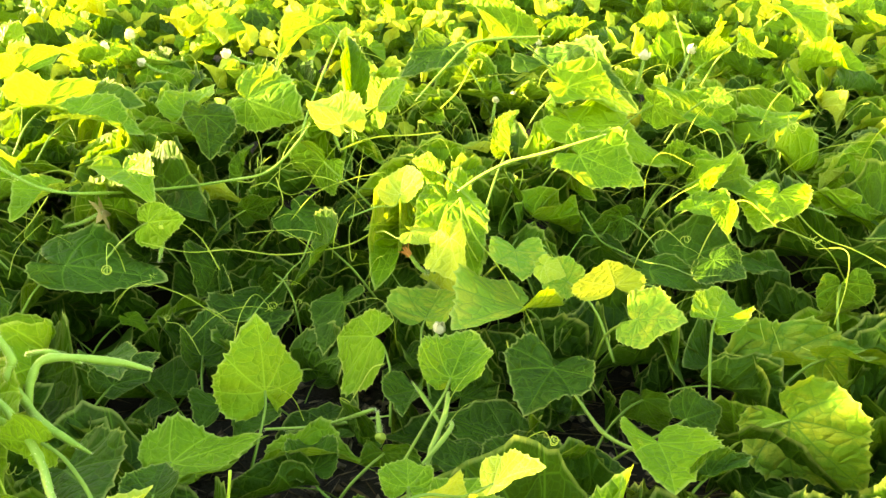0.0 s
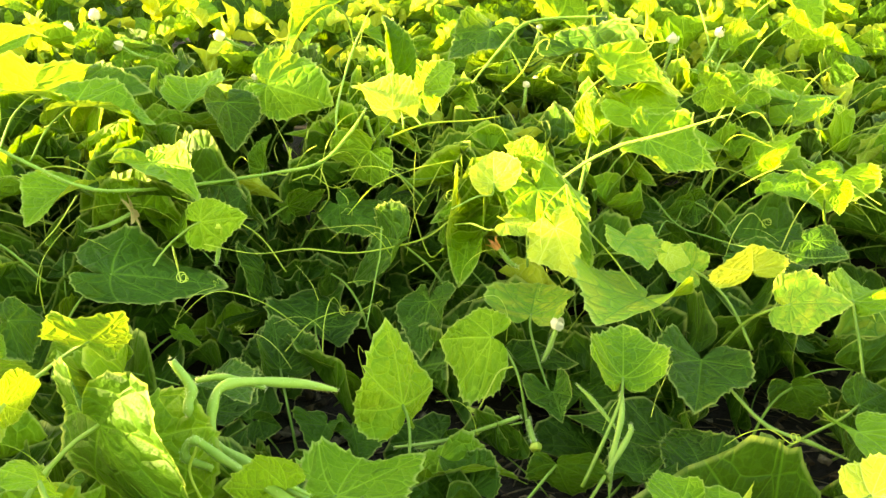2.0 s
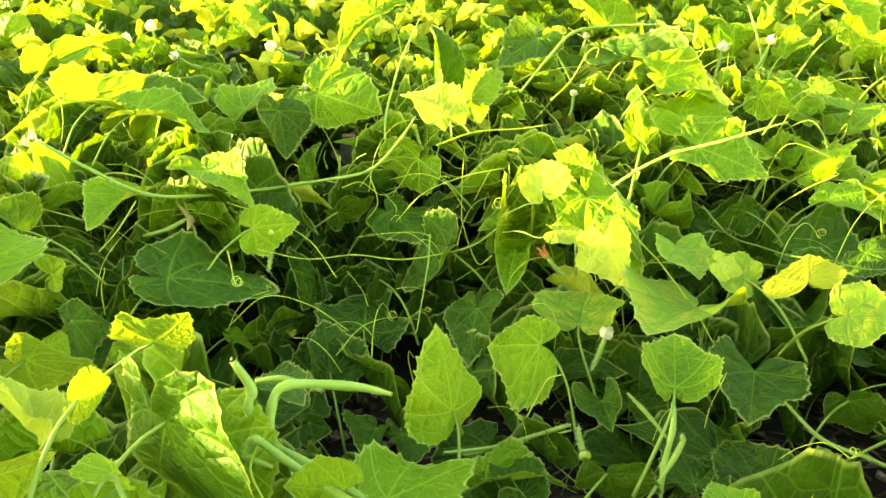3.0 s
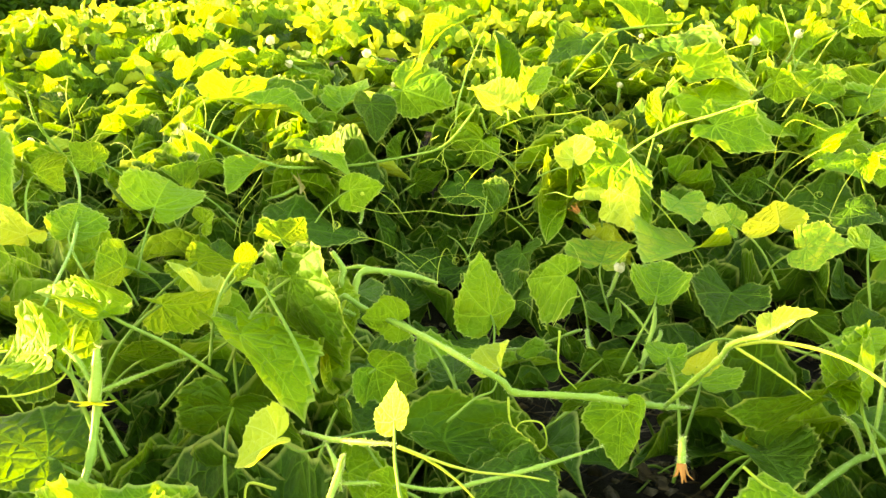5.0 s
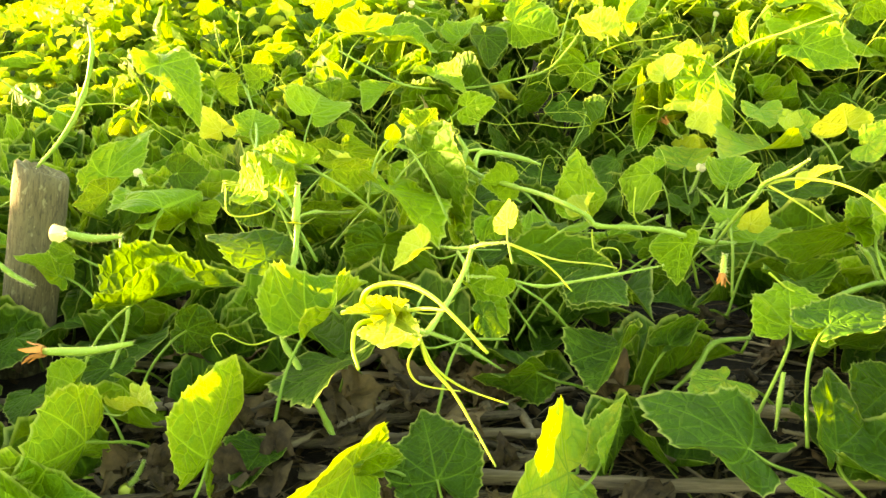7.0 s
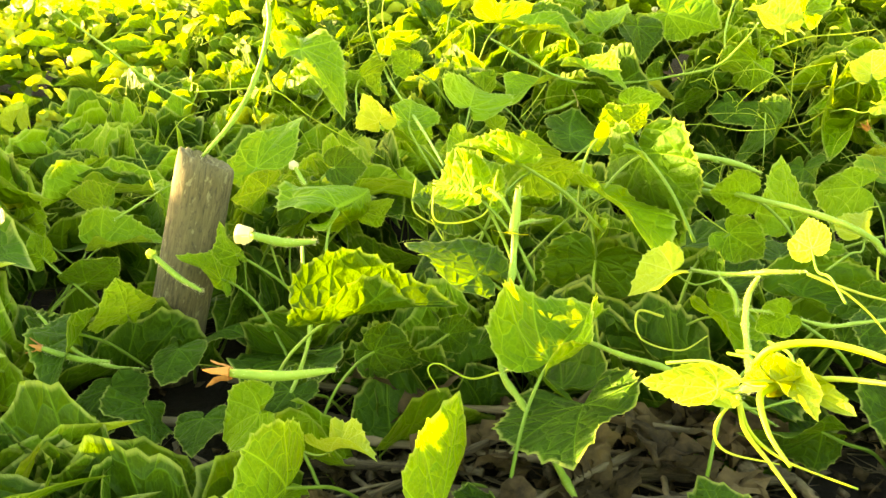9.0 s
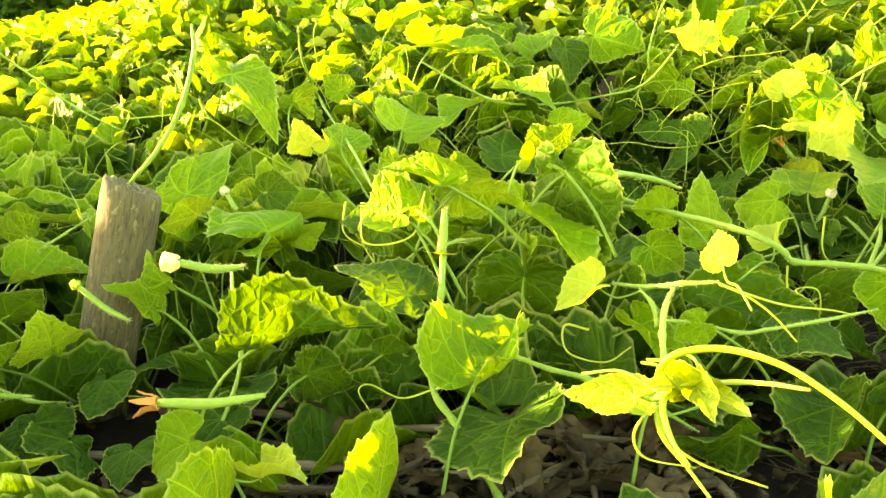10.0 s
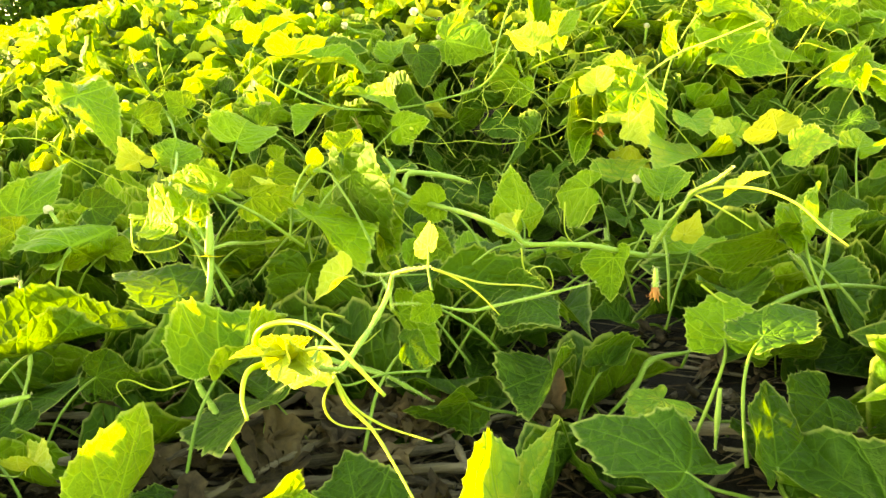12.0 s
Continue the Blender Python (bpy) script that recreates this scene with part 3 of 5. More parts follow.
placed_leaf("d", -0.199, 0.091, 0.171, 111, 25, -7, 0.056, 0.027, 0.028, -16)
placed_leaf("d", -0.354, 0.233, 0.266, 170, 22, -2, 0.057, 0.031, 0.035, -7)
placed_leaf("g", -0.276, 0.336, 0.294, -43, -28, -22, 0.079, 0.045, 0.031, -2)
placed_leaf("g", -0.363, 0.263, 0.314, 157, -8, -53, 0.039, 0.019, 0.030, 14)
placed_leaf("g", -0.035, 0.286, 0.256, -111, -63, 16, 0.034, 0.018, 0.020, 3)
placed_leaf("d", 0.083, 0.292, 0.259, -172, -6, -131, 0.059, 0.030, 0.026, -8)
placed_leaf("d", -0.101, 0.247, 0.244, -52, -24, 1, 0.038, 0.019, 0.029, -25)
placed_leaf("d", -0.181, 0.203, 0.230, 32, -41, 38, 0.026, 0.013, 0.017, -15)
placed_leaf("g", -0.634, 0.233, 0.223, -54, 54, -162, 0.042, 0.029, 0.022, -6)
placed_leaf("g", -0.745, 0.351, 0.239, 50, -10, 15, 0.059, 0.039, 0.033, 12)
placed_leaf("g", -0.569, 0.267, 0.242, -160, 43, -8, 0.039, 0.022, 0.021, -5)
placed_leaf("g", -0.487, 0.318, 0.288, 88, -1, 69, 0.074, 0.055, 0.026, -59)
placed_leaf("g", -0.797, 0.422, 0.259, -177, 15, -106, 0.045, 0.022, 0.028, -12)
placed_leaf("d", -0.580, 0.215, 0.205, -86, -28, 8, 0.033, 0.025, 0.018, -9)
placed_leaf("g", -0.631, 0.155, 0.177, -113, -3, -12, 0.033, 0.027, 0.019, -17)
placed_leaf("g", -0.488, 0.530, 0.327, 102, 24, 18, 0.043, 0.021, 0.030, -6)
placed_leaf("g", -0.415, 0.471, 0.307, -113, -7, -97, 0.033, 0.015, 0.026, -19)
placed_leaf("g", -0.363, 0.501, 0.300, 47, -32, 143, 0.059, 0.029, 0.036, -6)
placed_leaf("d", -0.109, 0.271, 0.239, -19, -36, 72, 0.040, 0.020, 0.028, 4)
placed_leaf("g", -0.187, 0.330, 0.269, 19, -36, 85, 0.034, 0.017, 0.026, 3)
placed_leaf("d", -0.139, 0.402, 0.230, 93, 14, -2, 0.028, 0.020, 0.016, 3)
placed_leaf("g", -0.484, 0.372, 0.270, 23, 19, 123, 0.028, 0.017, 0.016, -3)
placed_leaf("d", -0.282, 0.322, 0.248, 85, -66, -167, 0.068, 0.049, 0.039, -6)
placed_leaf("g", -0.557, 0.274, 0.261, 178, 64, -112, 0.029, 0.017, 0.018, -4)
placed_leaf("d", -0.578, 0.166, 0.184, -53, -13, -47, 0.044, 0.020, 0.031, -12)
placed_leaf("g", -0.267, 0.434, 0.334, -30, 40, 137, 0.032, 0.023, 0.016, -10)
placed_leaf("d", 0.091, 0.488, 0.184, 89, 16, 3, 0.051, 0.030, 0.030, 0)
placed_leaf("g", -0.173, 0.359, 0.291, 166, 3, -104, 0.027, 0.015, 0.020, -14)
placed_leaf("g", -0.155, 0.471, 0.209, 26, -2, -1, 0.064, 0.035, 0.039, -8)
placed_leaf("g", 0.282, 0.890, 0.408, -39, -21, 120, 0.045, 0.026, 0.025, -1)
placed_leaf("g", 0.386, 0.900, 0.480, -34, -36, 146, 0.041, 0.023, 0.023, -1)
placed_leaf("d", -0.260, 0.954, 0.401, -71, -65, -18, 0.058, 0.035, 0.031, 4)
placed_leaf("g", -0.413, 0.935, 0.405, 12, -15, 13, 0.082, 0.044, 0.045, -3)
placed_leaf("d", 0.229, 0.798, 0.297, 166, -21, -115, 0.038, 0.021, 0.023, -2)
placed_leaf("g", 0.296, 0.762, 0.316, -38, -15, 13, 0.051, 0.029, 0.029, -3)
placed_leaf("g", 0.285, 0.653, 0.339, -89, -74, 38, 0.024, 0.011, 0.011, -0)
placed_leaf("y", -0.005, 0.718, 0.344, 78, 40, -11, 0.038, 0.020, 0.025, -1)
placed_leaf("y", 0.005, 0.711, 0.309, -15, -7, 20, 0.029, 0.016, 0.019, -11)
placed_leaf("p", 0.031, 0.717, 0.366, 149, 20, -118, 0.029, 0.015, 0.020, -9)
placed_leaf("p", 0.101, 0.665, 0.301, -88, -25, -9, 0.044, 0.026, 0.026, -1)
placed_leaf("y", 0.123, 0.633, 0.296, -12, -25, 45, 0.021, 0.011, 0.015, -10)
placed_leaf("g", -0.105, 0.895, 0.349, 126, -32, -118, 0.061, 0.037, 0.039, 2)
placed_leaf("d", 0.192, 0.550, 0.209, 4, -57, 125, 0.035, 0.023, 0.019, -1)
placed_leaf("g", -0.250, 0.316, 0.332, 123, 1, 40, 0.017, 0.013, 0.009, -27)
placed_leaf("g", -0.285, 0.379, 0.331, 62, -1, 104, 0.019, 0.014, 0.010, -12)
placed_leaf("d", 0.446, 0.908, 0.426, -80, -15, 122, 0.040, 0.029, 0.021, -19)
placed_leaf("d", -0.325, 0.122, 0.167, -93, -4, -12, 0.040, 0.020, 0.024, 6)
placed_leaf("d", -0.192, 0.288, 0.245, 115, 7, 22, 0.043, 0.022, 0.030, 17)
placed_leaf("d", 0.051, 0.291, 0.221, -93, 4, 2, 0.045, 0.029, 0.026, 2)
placed_leaf("g", 0.015, 0.377, 0.249, 94, 13, 6, 0.024, 0.016, 0.013, -6)
placed_leaf("y", 0.032, 0.365, 0.247, -13, 60, 129, 0.025, 0.015, 0.014, -5)
placed_leaf("y", 0.058, 0.307, 0.296, -16, 26, 1, 0.027, 0.015, 0.016, -6)
placed_leaf("d", -0.385, 0.288, 0.297, -133, 21, -36, 0.034, 0.025, 0.019, -20)
placed_leaf("d", -0.539, 0.442, 0.296, 45, -9, 70, 0.035, 0.020, 0.022, -1)
placed_leaf("g", -0.577, 0.372, 0.291, -123, -1, -116, 0.038, 0.021, 0.024, -6)
placed_leaf("d", -0.429, 0.226, 0.208, 24, -25, 101, 0.037, 0.025, 0.019, -6)
placed_leaf("d", -0.384, 0.263, 0.208, 38, -4, 86, 0.025, 0.015, 0.015, 0)
placed_leaf("d", -0.010, 0.498, 0.197, 30, -63, 153, 0.037, 0.031, 0.018, -17)
placed_leaf("d", -0.212, 0.597, 0.195, -6, -22, 37, 0.018, 0.006, 0.020, -1)
placed_leaf("d", -0.162, 0.603, 0.183, -107, -5, -11, 0.033, 0.013, 0.028, 11)
placed_leaf("d", -0.142, 0.608, 0.174, -86, -14, -9, 0.040, 0.032, 0.016, 9)
placed_leaf("g", -0.294, 0.740, 0.214, -6, -37, -4, 0.026, 0.015, 0.015, -1)
placed_leaf("d", -0.401, 0.661, 0.265, 62, -24, 51, 0.041, 0.019, 0.034, -17)
placed_leaf("g", -0.399, 0.611, 0.265, 72, -2, 81, 0.021, 0.010, 0.015, 6)
placed_leaf("g", -0.430, 0.707, 0.290, -36, 30, 94, 0.029, 0.020, 0.015, 4)
placed_leaf("d", -0.154, 0.799, 0.242, 157, -70, -161, 0.029, 0.016, 0.019, -9)
placed_leaf("d", -0.089, 0.911, 0.291, -15, 10, 31, 0.037, 0.020, 0.027, -16)
placed_leaf("d", -0.195, 0.862, 0.300, 15, 19, 133, 0.044, 0.027, 0.024, -8)
placed_leaf("d", 0.293, 0.693, 0.279, -59, -14, 32, 0.038, 0.020, 0.028, -12)
placed_leaf("d", 0.207, 0.801, 0.264, -38, -21, 115, 0.034, 0.020, 0.019, -3)
placed_leaf("p", 0.354, 0.906, 0.414, -21, -8, 60, 0.024, 0.014, 0.014, -0)
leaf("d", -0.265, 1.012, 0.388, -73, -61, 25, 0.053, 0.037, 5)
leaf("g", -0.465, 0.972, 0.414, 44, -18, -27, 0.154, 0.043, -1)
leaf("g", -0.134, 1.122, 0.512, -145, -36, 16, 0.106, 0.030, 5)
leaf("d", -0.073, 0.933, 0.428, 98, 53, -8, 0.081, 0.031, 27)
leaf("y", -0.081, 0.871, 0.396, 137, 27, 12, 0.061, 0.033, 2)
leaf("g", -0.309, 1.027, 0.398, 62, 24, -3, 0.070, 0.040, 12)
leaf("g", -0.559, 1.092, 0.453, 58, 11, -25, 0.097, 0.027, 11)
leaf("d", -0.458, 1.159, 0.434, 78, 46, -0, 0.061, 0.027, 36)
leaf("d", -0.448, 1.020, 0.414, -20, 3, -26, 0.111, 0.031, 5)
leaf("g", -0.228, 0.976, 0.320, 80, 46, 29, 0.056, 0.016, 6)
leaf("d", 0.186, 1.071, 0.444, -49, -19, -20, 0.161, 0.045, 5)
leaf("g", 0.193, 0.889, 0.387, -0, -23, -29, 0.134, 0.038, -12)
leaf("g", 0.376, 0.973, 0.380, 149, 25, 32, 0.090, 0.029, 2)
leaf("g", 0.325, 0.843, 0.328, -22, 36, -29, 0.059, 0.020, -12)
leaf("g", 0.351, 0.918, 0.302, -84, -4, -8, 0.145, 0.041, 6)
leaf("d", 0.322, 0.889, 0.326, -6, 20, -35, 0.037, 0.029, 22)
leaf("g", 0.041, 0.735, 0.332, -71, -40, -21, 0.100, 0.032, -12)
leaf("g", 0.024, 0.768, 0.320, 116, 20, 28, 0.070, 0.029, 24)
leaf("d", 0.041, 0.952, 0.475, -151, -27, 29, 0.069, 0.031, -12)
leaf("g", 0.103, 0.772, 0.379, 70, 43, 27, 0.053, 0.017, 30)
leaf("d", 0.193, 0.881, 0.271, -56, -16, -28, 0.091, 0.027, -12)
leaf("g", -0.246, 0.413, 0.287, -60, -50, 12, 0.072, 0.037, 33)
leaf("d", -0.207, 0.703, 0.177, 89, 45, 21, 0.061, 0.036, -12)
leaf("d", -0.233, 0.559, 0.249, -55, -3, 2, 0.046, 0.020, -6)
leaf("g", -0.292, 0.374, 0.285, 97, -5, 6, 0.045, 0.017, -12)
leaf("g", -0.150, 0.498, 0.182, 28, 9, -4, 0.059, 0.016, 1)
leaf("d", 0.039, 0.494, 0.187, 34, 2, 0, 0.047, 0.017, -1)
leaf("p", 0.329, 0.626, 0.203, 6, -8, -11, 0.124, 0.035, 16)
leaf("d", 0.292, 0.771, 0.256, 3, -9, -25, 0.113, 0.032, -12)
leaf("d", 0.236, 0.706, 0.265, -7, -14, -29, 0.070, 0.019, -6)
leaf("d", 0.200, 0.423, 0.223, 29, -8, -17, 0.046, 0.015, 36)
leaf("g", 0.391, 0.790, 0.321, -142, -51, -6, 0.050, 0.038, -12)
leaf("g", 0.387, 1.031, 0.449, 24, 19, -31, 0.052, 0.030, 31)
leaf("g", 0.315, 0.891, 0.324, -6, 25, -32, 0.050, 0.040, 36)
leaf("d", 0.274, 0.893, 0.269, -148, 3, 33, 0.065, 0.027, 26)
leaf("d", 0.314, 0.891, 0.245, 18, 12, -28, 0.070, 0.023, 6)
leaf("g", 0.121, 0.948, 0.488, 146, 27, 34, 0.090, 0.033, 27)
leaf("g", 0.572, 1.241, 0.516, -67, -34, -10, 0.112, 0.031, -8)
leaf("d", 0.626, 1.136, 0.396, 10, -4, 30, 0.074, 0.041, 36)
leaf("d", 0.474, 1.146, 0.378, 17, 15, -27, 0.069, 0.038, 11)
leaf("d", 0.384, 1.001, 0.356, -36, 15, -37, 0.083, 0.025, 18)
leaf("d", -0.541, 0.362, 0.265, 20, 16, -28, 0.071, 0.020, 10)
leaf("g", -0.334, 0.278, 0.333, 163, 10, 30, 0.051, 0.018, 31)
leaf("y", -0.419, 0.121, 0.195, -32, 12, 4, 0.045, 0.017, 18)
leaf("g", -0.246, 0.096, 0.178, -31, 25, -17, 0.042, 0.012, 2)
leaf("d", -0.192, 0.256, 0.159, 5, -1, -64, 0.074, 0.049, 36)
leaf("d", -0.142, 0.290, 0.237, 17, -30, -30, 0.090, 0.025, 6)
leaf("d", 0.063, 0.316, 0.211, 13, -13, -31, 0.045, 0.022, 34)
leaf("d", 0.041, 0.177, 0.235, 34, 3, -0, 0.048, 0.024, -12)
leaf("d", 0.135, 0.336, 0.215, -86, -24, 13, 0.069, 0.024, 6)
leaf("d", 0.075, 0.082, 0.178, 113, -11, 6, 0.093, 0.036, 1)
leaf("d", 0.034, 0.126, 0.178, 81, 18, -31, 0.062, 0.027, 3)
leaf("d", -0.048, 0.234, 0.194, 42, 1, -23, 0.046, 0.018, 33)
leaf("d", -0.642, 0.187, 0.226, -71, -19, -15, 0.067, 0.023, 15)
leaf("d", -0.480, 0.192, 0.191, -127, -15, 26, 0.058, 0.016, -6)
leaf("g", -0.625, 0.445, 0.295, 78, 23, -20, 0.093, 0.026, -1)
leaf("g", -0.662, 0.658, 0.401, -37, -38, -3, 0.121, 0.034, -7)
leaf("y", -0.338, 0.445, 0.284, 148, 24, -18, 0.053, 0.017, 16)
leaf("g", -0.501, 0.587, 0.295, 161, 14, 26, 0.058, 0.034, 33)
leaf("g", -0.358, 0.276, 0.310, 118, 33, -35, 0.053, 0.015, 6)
leaf("d", -0.209, 0.436, 0.226, -44, -1, -24, 0.057, 0.037, -12)
leaf("g", 0.040, 0.381, 0.227, 63, 8, -4, 0.035, 0.028, 6)
leaf("d", -0.048, 0.365, 0.221, 11, 0, -23, 0.054, 0.017, 35)
leaf("g", -0.200, 0.274, 0.227, -47, -31, 0, 0.055, 0.018, 7)
leaf("p", -0.099, 0.114, 0.178, 64, 35, 30, 0.042, 0.012, 2)
leaf("g", 0.104, 0.287, 0.263, 60, 25, 27, 0.056, 0.025, 35)
leaf("g", -0.086, 0.527, 0.178, 1, -6, 3, 0.067, 0.019, -5)
leaf("d", -0.237, 0.572, 0.220, 54, 10, -21, 0.047, 0.024, 16)
leaf("d", 0.046, 0.487, 0.191, 81, -2, -9, 0.044, 0.023, 2)
leaf("d", -0.066, 0.510, 0.178, 106, 6, -4, 0.045, 0.021, 4)

# ---- runners and tendrils ----
stem(3.5, (-0.438, 0.741, 0.400), (-0.396, 0.737, 0.374), (-0.356, 0.745, 0.350), (-0.323, 0.798, 0.336), (-0.269, 0.857, 0.329), (-0.210, 0.850, 0.337), (-0.159, 0.832, 0.349), (-0.128, 0.840, 0.376), (-0.110, 0.843, 0.400))
stem(3.0, (-0.140, 0.913, 0.357), (-0.137, 0.963, 0.392), (-0.117, 1.007, 0.448), (-0.092, 1.008, 0.499))
stem(5.6, (-0.228, 0.424, 0.325), (-0.220, 0.421, 0.311), (-0.221, 0.417, 0.302), (-0.211, 0.414, 0.284), (-0.191, 0.394, 0.282), (-0.166, 0.391, 0.265))
stem(4.2, (-0.221, 0.438, 0.307), (-0.207, 0.439, 0.307), (-0.187, 0.437, 0.300))
stem(4.3, (0.038, 0.511, 0.239), (0.035, 0.502, 0.225), (0.025, 0.489, 0.205), (0.019, 0.477, 0.184))
stem(3.2, (0.032, 0.502, 0.217), (0.020, 0.515, 0.232), (0.011, 0.524, 0.241))
stem(3.5, (0.137, 0.549, 0.216), (0.156, 0.524, 0.195), (0.178, 0.504, 0.190), (0.197, 0.485, 0.185))
stem(3.5, (-0.097, 0.566, 0.177), (-0.089, 0.566, 0.178), (-0.063, 0.569, 0.182), (-0.028, 0.554, 0.201), (-0.021, 0.552, 0.204))
stem(3.0, (0.050, 0.689, 0.352), (0.070, 0.685, 0.366), (0.096, 0.677, 0.380), (0.128, 0.664, 0.390), (0.173, 0.643, 0.407))
stem(3.5, (0.371, 0.832, 0.330), (0.382, 0.822, 0.322), (0.411, 0.797, 0.310))
stem(3.5, (0.007, 0.883, 0.420), (0.040, 0.896, 0.454), (0.070, 0.907, 0.480), (0.113, 0.911, 0.486), (0.160, 0.900, 0.487))
stem(3.0, (0.355, 1.078, 0.510), (0.369, 1.071, 0.466), (0.379, 1.064, 0.414))
stem(3.8, (-0.186, 0.199, 0.282), (-0.190, 0.201, 0.270), (-0.194, 0.176, 0.263), (-0.197, 0.138, 0.262), (-0.202, 0.108, 0.260), (-0.217, 0.118, 0.255))
stem(3.8, (0.014, 0.171, 0.205), (0.011, 0.164, 0.191), (0.007, 0.154, 0.173))
stem(4.4, (-0.590, 0.299, 0.334), (-0.569, 0.316, 0.359), (-0.551, 0.329, 0.391), (-0.538, 0.337, 0.429), (-0.537, 0.338, 0.452))
stem(3.2, (-0.398, 0.325, 0.321), (-0.471, 0.507, 0.328), (-0.560, 0.690, 0.356), (-0.561, 0.638, 0.413), (-0.552, 0.610, 0.451))
stem(3.5, (-1.088, 0.733, 0.477), (-1.041, 0.772, 0.418), (-0.993, 0.806, 0.359), (-0.936, 0.840, 0.314))
stem(3.2, (-0.671, 0.186, 0.241), (-0.654, 0.190, 0.214), (-0.633, 0.199, 0.196), (-0.612, 0.212, 0.188))
stem(3.0, (-0.610, 0.212, 0.186), (-0.601, 0.185, 0.133))
stem(3.0, (-0.485, 0.246, 0.281), (-0.480, 0.233, 0.262), (-0.472, 0.217, 0.227), (-0.477, 0.196, 0.196), (-0.491, 0.164, 0.160))
stem(3.2, (-0.781, 0.302, 0.186), (-0.769, 0.321, 0.205), (-0.759, 0.343, 0.235))
stem(3.8, (-0.287, 0.207, 0.237), (-0.260, 0.205, 0.227), (-0.237, 0.203, 0.222), (-0.190, 0.193, 0.210))
stem(5.6, (-0.212, 0.414, 0.276), (-0.212, 0.424, 0.297), (-0.204, 0.433, 0.306), (-0.172, 0.446, 0.297), (-0.151, 0.452, 0.288))
stem(4.1, (0.040, 0.498, 0.222), (0.036, 0.493, 0.214), (-0.001, 0.470, 0.179))
stem(3.5, (-0.113, 0.561, 0.183), (-0.072, 0.569, 0.180), (-0.012, 0.580, 0.183))
stem(3.2, (0.366, 0.833, 0.334), (0.413, 0.807, 0.310), (0.452, 0.784, 0.296))
stem(3.0, (-0.707, 0.327, 0.272), (-0.669, 0.361, 0.296))
stem(3.4, (-0.202, 0.112, 0.258), (-0.204, 0.088, 0.270), (-0.202, 0.055, 0.289), (-0.199, 0.020, 0.306))
stem(4.4, (-0.208, 0.390, 0.285), (-0.220, 0.392, 0.291), (-0.215, 0.392, 0.299), (-0.201, 0.383, 0.293), (-0.167, 0.345, 0.291), (-0.143, 0.310, 0.292), (-0.124, 0.285, 0.290), (-0.107, 0.280, 0.281), (-0.099, 0.280, 0.273), (-0.075, 0.277, 0.272), (-0.052, 0.278, 0.269), (-0.032, 0.287, 0.261), (-0.010, 0.298, 0.252), (0.006, 0.293, 0.253))
stem(3.6, (-0.008, 0.297, 0.252), (0.002, 0.275, 0.279), (0.011, 0.262, 0.297), (0.017, 0.258, 0.308), (0.029, 0.245, 0.318), (0.038, 0.236, 0.328))
stem(3.0, (-0.218, 0.250, 0.268), (-0.199, 0.235, 0.271), (-0.179, 0.215, 0.280), (-0.161, 0.203, 0.285))
stem(3.2, (-0.193, 0.218, 0.251), (-0.195, 0.222, 0.263), (-0.202, 0.235, 0.269))
stem(2.6, (-0.192, 0.218, 0.255), (-0.170, 0.222, 0.252), (-0.142, 0.228, 0.243), (-0.122, 0.235, 0.243), (-0.089, 0.245, 0.245), (-0.051, 0.265, 0.245))
stem(5.0, (-0.331, 0.253, 0.300), (-0.331, 0.250, 0.289), (-0.331, 0.235, 0.266), (-0.333, 0.220, 0.249), (-0.333, 0.205, 0.232), (-0.331, 0.192, 0.215), (-0.318, 0.180, 0.203), (-0.302, 0.165, 0.186), (-0.288, 0.150, 0.171), (-0.277, 0.140, 0.159))
stem(2.8, (-0.331, 0.255, 0.294), (-0.323, 0.270, 0.293), (-0.326, 0.330, 0.276), (-0.320, 0.365, 0.268))
stem(3.2, (-0.332, 0.250, 0.300), (-0.340, 0.255, 0.312), (-0.350, 0.260, 0.318))
stem(3.0, (-0.329, 0.190, 0.218), (-0.316, 0.182, 0.229), (-0.304, 0.175, 0.239))
stem(4.4, (0.054, 0.243, 0.222), (0.081, 0.265, 0.223), (0.108, 0.285, 0.222), (0.137, 0.300, 0.217), (0.179, 0.320, 0.205))
stem(3.8, (0.108, 0.285, 0.222), (0.096, 0.277, 0.245), (0.085, 0.270, 0.257))
stem(3.0, (0.111, 0.285, 0.223), (0.122, 0.300, 0.245), (0.128, 0.310, 0.271))
stem(4.6, (0.013, 0.262, 0.187), (-0.016, 0.245, 0.190), (-0.030, 0.230, 0.177), (-0.052, 0.212, 0.164))
stem(3.0, (-0.227, 0.215, 0.213), (-0.207, 0.210, 0.208), (-0.188, 0.205, 0.199), (-0.169, 0.200, 0.189))
tendril(1.8, (0.017, 0.258, 0.307), (0.034, 0.250, 0.312), (0.055, 0.235, 0.312), (0.072, 0.220, 0.305), (0.084, 0.205, 0.292), (0.094, 0.195, 0.283), coil=False)
tendril(1.4, (0.019, 0.258, 0.306), (0.031, 0.250, 0.299), (0.043, 0.243, 0.291), (0.052, 0.238, 0.284), coil=False)
tendril(1.4, (-0.160, 0.203, 0.284), (-0.143, 0.200, 0.278), (-0.124, 0.197, 0.273), (-0.101, 0.195, 0.271), (-0.088, 0.195, 0.268))
tendril(1.4, (-0.160, 0.203, 0.284), (-0.144, 0.200, 0.277), (-0.130, 0.197, 0.266), (-0.118, 0.194, 0.252), coil=False)
tendril(1.3, (-0.214, 0.390, 0.297), (-0.217, 0.385, 0.285), (-0.200, 0.360, 0.272), (-0.172, 0.330, 0.259), coil=False)
